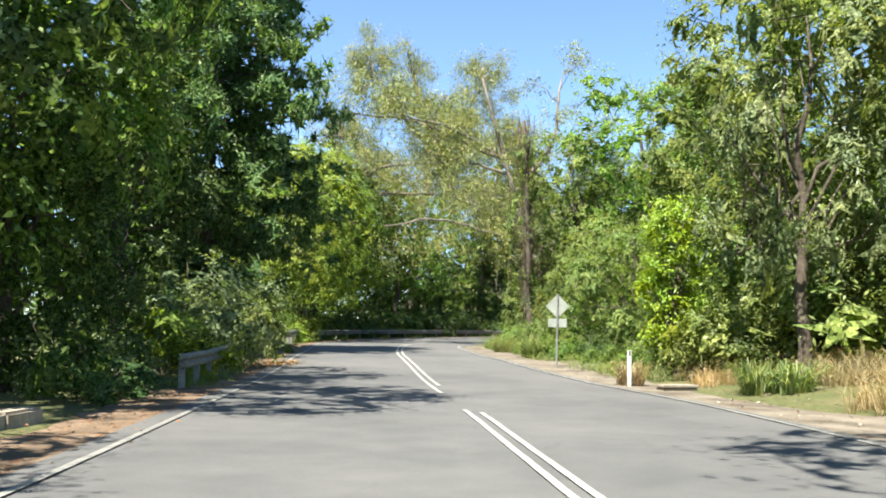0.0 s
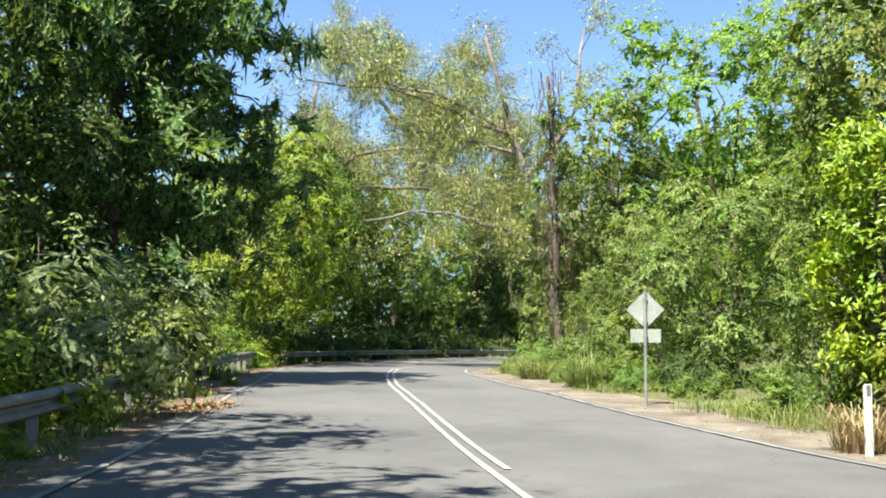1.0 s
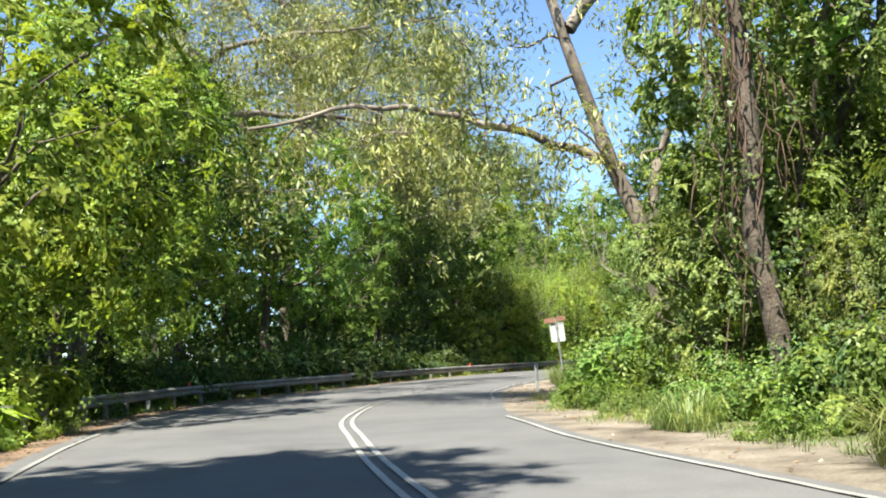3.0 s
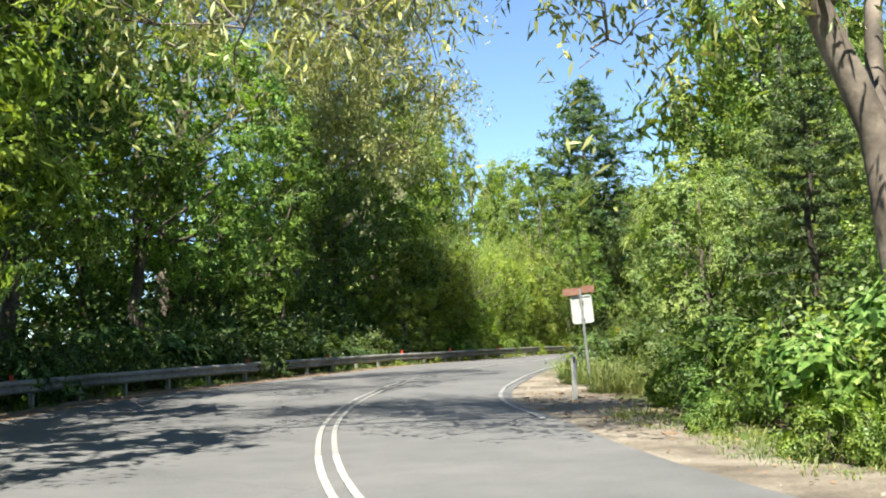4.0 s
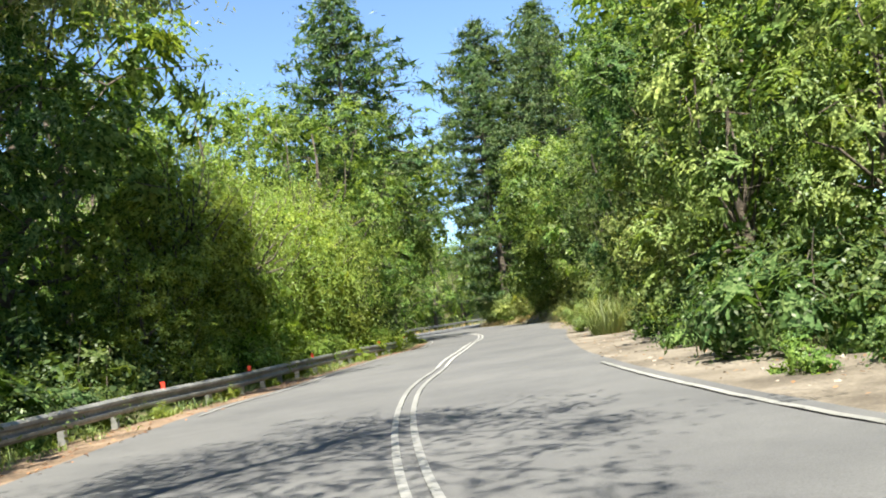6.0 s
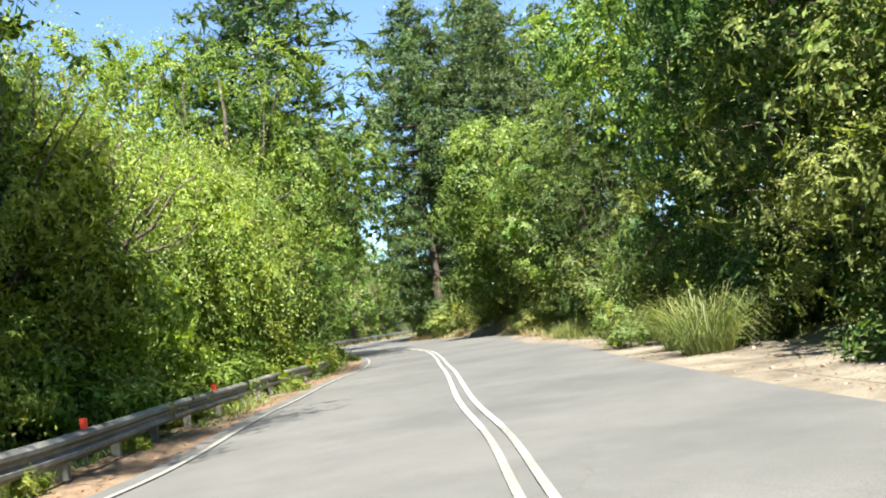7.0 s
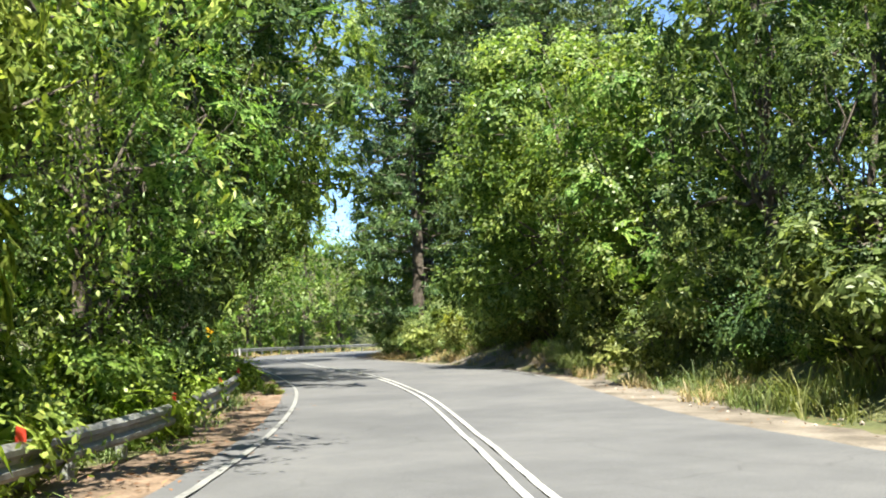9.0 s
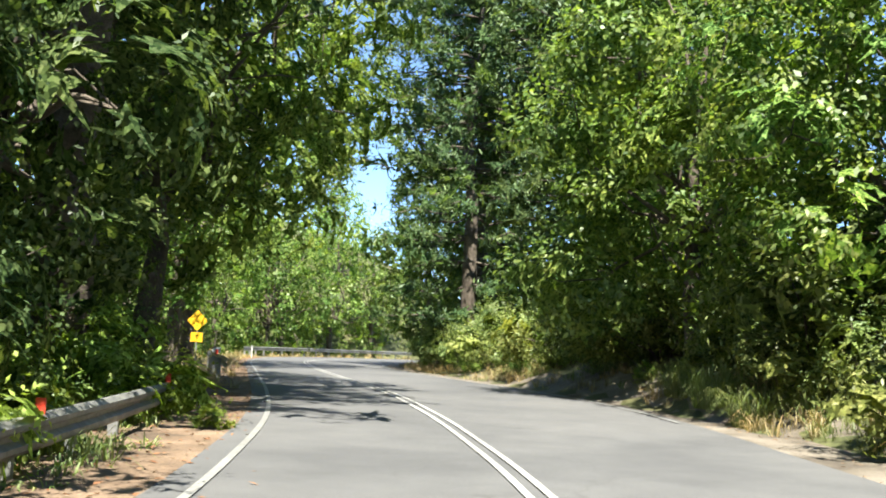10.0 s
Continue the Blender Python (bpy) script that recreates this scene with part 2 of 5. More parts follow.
def box_bm(w, d, h, centre=(0, 0, 0), bevel=0.01):
    bm = bmesh.new()
    bmesh.ops.create_cube(bm, size=1.0, matrix=Matrix.Translation(centre) @ Matrix.Diagonal((w, d, h, 1)))
    if bevel:
        bmesh.ops.bevel(bm, geom=bm.edges[:], offset=bevel, segments=2, affect="EDGES")
    return bm


class Tubes:
    """Tapered round limbs gathered into one mesh."""

    def __init__(self):
        self.v, self.f, self.n = [], [], 0

    def add(self, pts, radii, sides=7):
        pts, radii = np.asarray(pts, float), np.asarray(radii, float)
        d = np.gradient(pts, axis=0)
        d /= np.linalg.norm(d, axis=1)[:, None] + 1e-9
        ref = np.where(np.abs(d[:, 2:3]) > 0.9, [[1.0, 0, 0]], [[0, 0, 1.0]])
        a = np.cross(d, ref)
        a /= np.linalg.norm(a, axis=1)[:, None]
        b = np.cross(d, a)
        w = np.arange(sides) * 2 * math.pi / sides
        ring = pts[:, None] + radii[:, None, None] * (np.cos(w)[None, :, None] * a[:, None] + np.sin(w)[None, :, None] * b[:, None])
        k = len(pts)
        self.v.append(ring.reshape(-1, 3))
        i, j = np.meshgrid(np.arange(k - 1), np.arange(sides), indexing="ij")
        j2 = (j + 1) % sides
        q = np.stack([i * sides + j, i * sides + j2, (i + 1) * sides + j2, (i + 1) * sides + j], -1).reshape(-1, 4) + self.n
        self.f += q.tolist()
        self.f.append([self.n + (k - 1) * sides + s for s in range(sides)])
        self.n += k * sides

    def make(self, name, mat, parent=None, label=""):
        return mesh_object(name, np.concatenate(self.v), self.f, mat, parent, label, smooth=True)


def bent(rng, a, b, n=6, sway=0.08, sag=0.0):
    """A crooked line from a to b."""
    a, b = np.asarray(a, float), np.asarray(b, float)
    t = np.linspace(0, 1, n)[:, None]
    long = np.linalg.norm(b - a)
    off = rng.normal(size=(n, 3)) * sway * long * np.sin(math.pi * t)
    off[:, 2] += (sag * long * np.sin(math.pi * t))[:, 0]
    return a + (b - a) * t + off


def unit(v):
    return v / (np.linalg.norm(v, axis=-1, keepdims=True) + 1e-9)


def leaves(rng, centres, normals, length, width, droop=0.0, spread=0.8, lift=0.3, fold=0.15, crown=None):
    """Lance-shaped leaves, one folded four-cornered face each, and the way each one is turned on the whole."""
    n = len(centres)
    nor = unit(normals + spread * rng.normal(size=(n, 3)) + [0, 0, lift])
    axis = rng.normal(size=(n, 3))
    axis[:, 2] -= droop * 2
    axis = unit(axis - (axis * nor).sum(1, keepdims=True) * nor * (1 - min(1, droop)))
    side = unit(np.cross(nor, axis))
    up = np.cross(axis, side)
    ln = length * rng.uniform(0.65, 1.3, (n, 1))
    wd = width * rng.uniform(0.7, 1.25, (n, 1))
    mid = centres + axis * ln * 0.42
    left, right = mid + side * wd / 2 + up * wd * fold, mid - side * wd / 2 + up * wd * fold
    if crown is None:
        crown = nor
    back = (np.cross(left - right, centres + axis * ln - centres) * crown).sum(1, keepdims=True) > 0
    v = np.stack([centres, np.where(back, left, right), centres + axis * ln, np.where(back, right, left)], 1)
    return v.reshape(-1, 3), np.repeat(unit(0.5 * crown + 0.5 * nor * np.sign((nor * crown).sum(1, keepdims=True) + 1e-9)), 4, 0)


def leaf_mesh(name, made, mat, parent, label=""):
    v, turned = made
    ob = mesh_object(name, v, np.arange(len(v)).reshape(-1, 4), mat, parent, label, smooth=True)
    ob.data.normals_split_custom_set_from_vertices(turned.tolist())
    return ob


def blobs(rng, lobes, count, size):
    """Leaf clumps over the outside of a crown of lobes: rows of x, y, z, r and the outward direction."""
    rows, away = [], []
    total = sum(a * c for *_, a, c in lobes)
    for k, (x, y, z, rx, rz) in enumerate(lobes):
        m = int(5 * count * rx * rz / total) + 8
        u = unit(rng.normal(size=(m, 3)))
        wave = np.array([noise.noise(Vector((q[0] * 2.3 + k, q[1] * 2.3, q[2] * 2.3))) for q in u])
        p = np.array([x, y, z]) + u * (0.92 + 0.2 * wave + rng.uniform(-0.08, 0.08, m))[:, None] * [rx, rx, rz]
        keep = np.ones(m, bool)
        for q, (x2, y2, z2, r2, h2) in enumerate(lobes):
            if q != k:
                keep &= (((p - [x2, y2, z2]) / [r2, r2, h2]) ** 2).sum(1) > 0.72
        rows.append(p[keep])
        away.append(u[keep])
    p, u = np.concatenate(rows), np.concatenate(away)
    pick = rng.permutation(len(p))[:count]
    return np.c_[p[pick], size * rng.uniform(0.65, 1.3, len(pick)), u[pick]]


def clump_leaves(rng, clumps, per, length, width, flat=0.7, droop=0.0, spread=0.45, lift=0.4):
    n = len(clumps)
    u = unit(rng.normal(size=(n, per, 3)))
    crown = u
    if clumps.shape[1] > 4:
        u = unit(u + 0.7 * clumps[:, None, 4:7] + [0, 0, 0.45])
        off = u * rng.uniform(0.1, 1.55, (n, per, 1)) * clumps[:, None, 3:4] * [1, 1, 0.8]
        crown = unit(0.5 * u + clumps[:, None, 4:7] + [0, 0, 0.1])
    else:
        off = u * rng.uniform(0.3, 1.0, (n, per, 1)) ** 0.6 * clumps[:, None, 3:4] * [1, 1, flat]
    return leaves(rng, (clumps[:, None, :3] + off).reshape(-1, 3), u.reshape(-1, 3), length, width, droop, spread, lift, crown=crown.reshape(-1, 3))


LUMP = np.array([(0, 0, 1), (1, 0, 0), (0, 1, 0), (-1, 0, 0), (0, -1, 0), (0, 0, -1)], float)
LUMP_FACES = np.array([(0, 1, 2), (0, 2, 3), (0, 3, 4), (0, 4, 1), (5, 2, 1), (5, 3, 2), (5, 4, 3), (5, 1, 4)])


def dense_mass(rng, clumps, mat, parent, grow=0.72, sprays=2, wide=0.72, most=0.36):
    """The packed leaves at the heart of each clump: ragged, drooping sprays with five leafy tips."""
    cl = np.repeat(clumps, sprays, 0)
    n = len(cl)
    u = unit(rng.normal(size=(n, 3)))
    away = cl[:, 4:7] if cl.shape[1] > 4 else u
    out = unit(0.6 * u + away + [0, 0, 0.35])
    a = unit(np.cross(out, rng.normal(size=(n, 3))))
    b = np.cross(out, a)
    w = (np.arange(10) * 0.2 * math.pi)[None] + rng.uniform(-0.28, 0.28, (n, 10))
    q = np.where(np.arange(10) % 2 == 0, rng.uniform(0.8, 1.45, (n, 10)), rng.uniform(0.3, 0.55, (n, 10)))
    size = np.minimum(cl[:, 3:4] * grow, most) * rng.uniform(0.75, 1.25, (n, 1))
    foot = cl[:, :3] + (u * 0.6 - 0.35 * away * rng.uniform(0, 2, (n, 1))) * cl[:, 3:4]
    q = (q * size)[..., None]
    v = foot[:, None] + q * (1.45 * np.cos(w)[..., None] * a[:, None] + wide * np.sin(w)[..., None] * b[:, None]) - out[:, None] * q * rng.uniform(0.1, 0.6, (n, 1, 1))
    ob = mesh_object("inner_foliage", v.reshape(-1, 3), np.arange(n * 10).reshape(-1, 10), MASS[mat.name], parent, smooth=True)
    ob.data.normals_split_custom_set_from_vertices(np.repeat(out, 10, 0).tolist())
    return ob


# ---- kinds of trees and shrubs ----
def rounded_tree(name, seed, h, r, low, mat, bark, label, category="tree", lobes=13, clumps=480, leaf=14, size=0.46, length=0.13, width=0.075, droop=0.2, flat=0.6, tall=1.0, grow=0.68, fat=1.0, lean=0.0):
    """A trunk with forking limbs and a crown of lobes clad in clumps of leaves, from the height low up to h, leaning out along x."""
    rng = np.random.default_rng(seed)
    top = empty(name, (0, 0, 0))
    tagged(top, label, category)
    mid, half = (h + low) / 2, (h - low) / 2
    rows = []
    for k in range(lobes):
        z = -0.9 + 1.8 * (k + 0.5) / lobes
        a = k * 2.4 + rng.uniform(-0.5, 0.5)
        ring = math.sqrt(max(0.03, 1 - min(1, abs(z)) ** (2.2 if z > 0 else 5))) * r * rng.uniform(0.42, 0.72)
        lr = r * rng.uniform(0.36, 0.56) * fat * (0.8 if z > 0.7 else 1)
        rows.append((math.cos(a) * ring + lean * (0.55 + 0.45 * z), math.sin(a) * ring, max(mid + z * half * 0.86, low + lr * 0.5), lr, lr * 0.85 * tall))
    rows.append((lean * 0.6, 0, mid + half * 0.3, r * 0.5, half * 0.5))
    rows.append((lean * 0.4, 0, mid - half * 0.4, r * 0.5, half * 0.45))
    wood = Tubes()
    base = np.array([0, 0, -0.3])
    fork = np.array([rng.uniform(-0.3, 0.3), rng.uniform(-0.3, 0.3), low + (h - low) * 0.3])
    tr = 0.016 * h + 0.03
    wood.add(np.vstack([bent(rng, base, fork, 5, 0.02), bent(rng, fork, (fork[0] * 2, fork[1] * 2, h * 0.88), 5, 0.04)[1:]]), np.linspace(tr * 1.25, tr * 0.12, 9), 8)
    for x, y, z, lr, _ in rows[:-2]:
        s = fork * rng.uniform(0.55, 1.1)
        wood.add(bent(rng, s, (x, y, z), 5, 0.07, -0.04), np.linspace(tr * 0.4, tr * 0.07, 5), 5)
        for _ in range(2):
            e = np.array([x, y, z]) + unit(rng.normal(size=3)) * lr * 1.05
            wood.add(bent(rng, (x, y, z), e, 3, 0.1), np.linspace(tr * 0.12, tr * 0.03, 3), 3)
    wood.make("trunk", bark, top)
    cl = blobs(rng, rows, clumps, size)
    leaf_mesh("crown", clump_leaves(rng, cl, leaf, length, width, flat, droop), mat, top)
    if grow:
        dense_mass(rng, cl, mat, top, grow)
    return top


def willow_tree(name, seed, h, r, mat, label):
    """A dome of leafy strands that hang nearly to the ground."""
    rng = np.random.default_rng(seed)
    top = empty(name, (0, 0, 0))
    tagged(top, label, "tree")
    wood = Tubes()
    fork = np.array([0.2, -0.1, h * 0.3])
    wood.add(bent(rng, (0, 0, -0.3), fork, 5, 0.03), np.linspace(0.3, 0.2, 5), 9)
    cl = []
    for k in range(46):
        a, q = k * 2.4, math.sqrt((k + 0.5) / 46)
        rr = r * q * rng.uniform(0.85, 1.05)
        z = h * (1 - 0.42 * q**2.2) * rng.uniform(0.92, 1.03)
        tip = np.array([math.cos(a) * rr, math.sin(a) * rr, z])
        limb = Tubes()
        limb.add(bent(rng, fork, tip, 6, 0.05, 0.06), np.linspace(0.1, 0.015, 6), 5)
        limb.make("limb", BARK, top)
        for _ in range(4):
            s = tip + rng.normal(size=3) * [0.7, 0.7, 0.35]
            drop = rng.uniform(0.25, 0.95) * (z - 0.3) * (0.4 + 0.6 * q)
            n = max(3, int(drop / 0.38))
            t = np.linspace(0, 1, n)
            line = s + np.c_[t * rng.normal() * 0.5, t * rng.normal() * 0.5, -t * drop]
            cl.append(np.c_[line, rng.uniform(0.24, 0.42, n)])
        cl.append(np.c_[tip + rng.normal(size=(5, 3)) * [0.6, 0.6, 0.3], rng.uniform(0.35, 0.6, 5)])
    wood.make("trunk", BARK, top)
    cl = np.concatenate(cl)
    leaf_mesh("crown", clump_leaves(rng, cl, 11, 0.115, 0.042, 1.0, 0.45, 0.5, 0.3), mat, top)
    dome = [(math.cos(k * 2.4) * r * 0.5 * (k % 3 > 0), math.sin(k * 2.4) * r * 0.5 * (k % 3 > 0), h * (0.78 - 0.055 * k), r * 0.42, h * 0.15) for k in range(12)]
    dense_mass(rng, blobs(rng, dome, 420, 0.42), mat, top, 0.8)
    return top


def pine_tree(name, seed, h, r, low, label, mat=None, tiers=17, sag=0.02, shape=0.75, length=0.46, width=0.11, leaf=14, packed=2, thick=1.0, mass=1.0, sprays=1, most=0.55):
    """A straight trunk with whorls of boughs, each ending in tufts of needles."""
    rng = np.random.default_rng(seed)
    top = empty(name, (0, 0, 0))
    tagged(top, label, "tree")
    wood = Tubes()
    wood.add(bent(rng, (0, 0, -0.4), (0, 0, h * 0.98), 10, 0.006), np.linspace(0.016 * h + 0.05, 0.03, 10), 9)
    cl = []
    for k in range(tiers):
        z = low + (h - low) * (k / (tiers - 1)) ** 0.95
        f = (z - low) / (h - low)
        reach = r * max(0.08, (1 - f) ** shape) * (0.75 + 0.25 * min(1, f * 5))
        for j in range(6):
            a = k * 1.1 + j * 1.047 + rng.uniform(-0.3, 0.3)
            L = reach * rng.uniform(0.65, 1.12)
            tip = np.array([math.cos(a) * L, math.sin(a) * L, z + L * (0.28 - 0.4 * (1 - f)) + rng.normal() * 0.15])
            line = bent(rng, (0, 0, z), tip, 6, 0.04, -sag)
            bough = Tubes() if packed == 1 else wood
            bough.add(line, np.linspace(0.02 + 0.012 * L, 0.01, 6), 4)
            if packed == 1:
                bough.make("bough", BARK, top)
            m = max(4, int(L * 2.6 * thick))
            t = rng.uniform(0.25, 1.03, m)[:, None]
            p = np.array([0, 0, z]) * (1 - t) + tip * t + rng.normal(size=(m, 3)) * [0.3, 0.3, 0.12] * (0.5 + t)
            cl.append(np.c_[p, rng.uniform(0.35, 0.7, m)])
    wood.make("trunk", BARK, top)
    leaf_mesh("crown", clump_leaves(rng, np.concatenate(cl), leaf, length, width, 0.6, -0.12, 0.6, 0.3), mat or L_PINE, top)
    cl = np.concatenate(cl)
    dense_mass(rng, cl[::packed], mat or L_PINE, top, mass, sprays=sprays, wide=0.5, most=most)
    return top


def gum_tree(name, seed, place, limbs, label, leaf_r=0.85, per=44, girth=0.42):
    """A pale gum: limbs are lines of points with the girth at their start; twigs and hanging leaf clumps grow along the outer limbs."""
    rng = np.random.default_rng(seed)
    top = empty(name, place)
    tagged(top, label, "tree")
    wood, cl = Tubes(), []
    for pts, g, leafy in limbs:
        pts = np.array(pts, float)
        seg = np.linspace(0, len(pts) - 1, 4 * len(pts))
        line = np.stack([np.interp(seg, np.arange(len(pts)), pts[:, k]) for k in range(3)], -1)
        line[1:-1] = (line[:-2] + 2 * line[1:-1] + line[2:]) / 4
        line += rng.normal(size=line.shape) * 0.05
        wood.add(line, np.linspace(g, g * 0.3, len(line)), 9)
        if not leafy:
            continue
        for k in range(leafy):
            s = line[rng.integers(len(line) // 3, len(line))]
            out = unit(rng.normal(size=3) + [0, 0, 0.35]) * rng.uniform(1.0, 2.6)
            tip = s + out
            wood.add(bent(rng, s, tip, 5, 0.1, 0.06), np.linspace(g * 0.2, 0.012, 5), 5)
            for _ in range(4):
                t2 = tip + rng.normal(size=3) * [0.75, 0.75, 0.5]
                wood.add(bent(rng, tip, t2, 4, 0.1), np.linspace(0.02, 0.006, 4), 4)
                cl.append([*t2, leaf_r * rng.uniform(0.55, 1.15)])
                cl.append([*(t2 + rng.normal(size=3) * 0.5 - [0, 0, 0.4]), leaf_r * rng.uniform(0.4, 0.9)])
                cl.append([*((tip + t2) / 2 + rng.normal(size=3) * 0.4), leaf_r * rng.uniform(0.4, 0.9)])
    wood.make("trunk", PALE_BARK, top)
    leaf_mesh("crown", clump_leaves(rng, np.array(cl), per, 0.22, 0.056, 1.0, 0.6, 0.5, 0.25), L_GUM, top)
    return top


def shrub(name, seed, h, r, mat, label, clumps=62, leaf=24, length=0.13, width=0.07, droop=0.05, category="shrub"):
    """A many-stemmed bush with leaves from the ground up."""
    rng = np.random.default_rng(seed)
    top = empty(name, (0, 0, 0))
    tagged(top, label, category)
    rows = [(0, 0, h * 0.5, r * 0.6, h * 0.42)]
    for k in range(8):
        a, q = k * 2.4, (0.45 + 0.25 * (k % 3)) if k else 0.2
        up = h * (0.22 + 0.5 * (1 - q) * rng.uniform(0.7, 1.3))
        lr = r * rng.uniform(0.3, 0.45)
        rows.append((math.cos(a) * r * q, math.sin(a) * r * q, up, lr, lr * 0.8))
        stem = Tubes()
        stem.add(bent(rng, (math.cos(a) * 0.1, math.sin(a) * 0.1, -0.1), (*rows[-1][:2], up + lr * 0.8), 5, 0.06, 0.04), np.linspace(0.03, 0.006, 5), 4)
        stem.make("stem", BARK, top)
    cl = blobs(rng, rows, clumps, r * 0.26)
    cl = cl[cl[:, 2] > 0.1]
    leaf_mesh("foliage", clump_leaves(rng, cl, leaf, length, width, 0.7, droop), mat, top)
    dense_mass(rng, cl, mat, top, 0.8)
    return top


def tuft_blades(rng, n, h, r, lean, width):
    """Grass blades that rise and bow over, three faces each, round one foot."""
    a = rng.uniform(0, 2 * math.pi, n)
    q = np.sqrt(rng.uniform(0, 1, n)) * r * 0.4
    foot = np.c_[np.cos(a) * q, np.sin(a) * q, np.full(n, -0.03)]
    b = a + rng.normal(size=n) * 0.7
    out = np.c_[np.cos(b), np.sin(b), np.zeros(n)]
    hh = h * rng.uniform(0.3, 1.15, (n, 1))
    ll = lean * hh * rng.uniform(0.15, 1.3, (n, 1))
    side = np.c_[-out[:, 1], out[:, 0], np.zeros(n)] * width * rng.uniform(0.6, 1.3, (n, 1))
    bow = np.minimum(0.75, 0.5 * ll / hh)
    m1 = foot + out * ll * 0.22 + [0, 0, 1] * hh * 0.5
    m2 = foot + out * ll * 0.6 + [0, 0, 1] * hh * (0.86 - 0.25 * bow)
    tip = foot + out * ll + [0, 0, 1] * hh * (1 - bow)
    v = np.stack([foot - side, foot + side, m1 + side * 0.9, m1 - side * 0.9, m2 + side * 0.6, m2 - side * 0.6, tip], 1).reshape(-1, 3)
    k = np.arange(n)[:, None] * 7
    return v, (k + [0, 1, 2, 3]).tolist() + (k + [3, 2, 4, 5]).tolist() + (k + [5, 4, 6]).tolist()


# ---- the lie of the road ----
def smooth_line(pts, step=0.5):
    """A curve through the points, evenly stepped."""
    p = np.array(pts, float)
    q = np.vstack([2 * p[0] - p[1], p, 2 * p[-1] - p[-2]])
    out = []
    for k in range(1, len(q) - 2):
        t = np.linspace(0, 1, 24, endpoint=False)[:, None]
        a, b, c, d = q[k - 1], q[k], q[k + 1], q[k + 2]
        out.append(0.5 * (2 * b + (c - a) * t + (2 * a - 5 * b + 4 * c - d) * t**2 + (3 * b - a - 3 * c + d) * t**3))
    out = np.concatenate(out + [p[-1:]])
    s = np.r_[0, np.cumsum(np.linalg.norm(np.diff(out, axis=0), axis=1))]
    u = np.arange(0, s[-1], step)
    return np.stack([np.interp(u, s, out[:, k]) for k in range(p.shape[1])], -1)


CENTRE = smooth_line([(3.6, -40), (2.4, -15), (1.7, 0), (1.1, 7.5), (0.5, 15.2), (-0.2, 22.8), (-0.95, 31.4), (-1.55, 38), (-1.85, 45), (-1.85, 50), (-1.75, 54), (-1.3, 58.2), (-0.35, 63.3), (1.1, 68.2), (3.35, 73.6), (6.03, 78.46), (9.2, 83.27), (12.47, 87.43), (15.3, 91.2), (19.9, 97), (24.4, 102.8), (28.5, 108), (33.2, 114.2), (36, 118.2), (39, 122.8), (42.8, 129.2), (46.5, 136.4), (51.4, 145.8), (56.5, 155), (62, 163.5), (69.5, 171), (80, 177), (95, 180), (130, 182)])
LEFT = smooth_line([(-1.2, -40), (-2.3, -15), (-2.8, 0), (-3.1, 7.3), (-3.6, 14.6), (-3.95, 19.5), (-4.6, 28.6), (-5.05, 34), (-5.3, 38.5), (-5.9, 46), (-6.3, 52), (-6.55, 57.5), (-6.4, 62), (-5.7, 66.5), (-4.0, 71), (-1.5, 75.3), (1.8, 79.6), (5.0, 84), (7.9, 87.8), (10.6, 90.6), (14.2, 95.2), (17, 98.5), (21, 103.4), (24.6, 107.6), (29, 113.2), (32.5, 118.1), (35.8, 123.2), (39.6, 129.9), (43.4, 137), (47.8, 145.2), (52.8, 154.6), (58.5, 164), (66, 173.5), (78, 180.5), (95, 183.6), (130, 185.6)])
RIGHT = smooth_line([(8.2, -40), (6.7, -15), (5.7, 0), (5.2, 9), (4.85, 15), (4.45, 19.3), (3.3, 26.6), (2.3, 33.6), (1.7, 37.5), (1.25, 41.5), (0.85, 46.9), (0.95, 50.4), (1.3, 54.5), (2.0, 58.5), (2.75, 62), (3.5, 65.8), (4.7, 69.1), (6.2, 72.2), (8.2, 76), (10.8, 80.2), (14, 84.8), (17.6, 89.3), (21.5, 94), (25, 98), (29.6, 103.4), (33.8, 109.3), (38.2, 114.6), (42.5, 119.6), (46, 124.4), (49.2, 130.1), (53, 138.5), (57.2, 147.5), (62, 155.5), (68, 162.5), (75, 168.5), (84, 173), (96, 176), (130, 178)])
HEIGHTS = np.array([(-60, 0.1), (0, 0.0), (6, -0.06), (17.6, -0.12), (23.4, -0.15), (29.3, -0.09), (35, 0.02), (44, 0.11), (51, 0.14), (58, 0.07), (64.5, 0.08), (72, 0.18), (78.4, 0.27), (85, 0.33), (92, 0.32), (99, 0.3), (104, 0.25), (109, 0.16), (120, 0.15), (400, 0.15)])


def road_frame(xy):
    """For places: the way along the road, and how far to its right, from the centre line; and the road's level there."""
    xy = np.atleast_2d(xy)
    c = CENTRE[:, :2]
    d2 = ((xy[:, None] - c[None, ::2]) ** 2).sum(-1)
    i = np.clip(d2.argmin(1) * 2, 1, len(c) - 2)
    tan = unit(c[i + 1] - c[i - 1])
    off = xy - c[i]
    lat = off[:, 0] * tan[:, 1] - off[:, 1] * tan[:, 0]
    far = np.sqrt(d2.min(1))
    lat = np.sign(lat) * np.maximum(far, np.abs(lat))
    return i * 0.5, lat, np.interp(c[i, 1], HEIGHTS[:, 0], HEIGHTS[:, 1])


def ease(x, a, b):
    t = np.clip((x - a) / (b - a), 0, 1)
    return t * t * (3 - 2 * t)


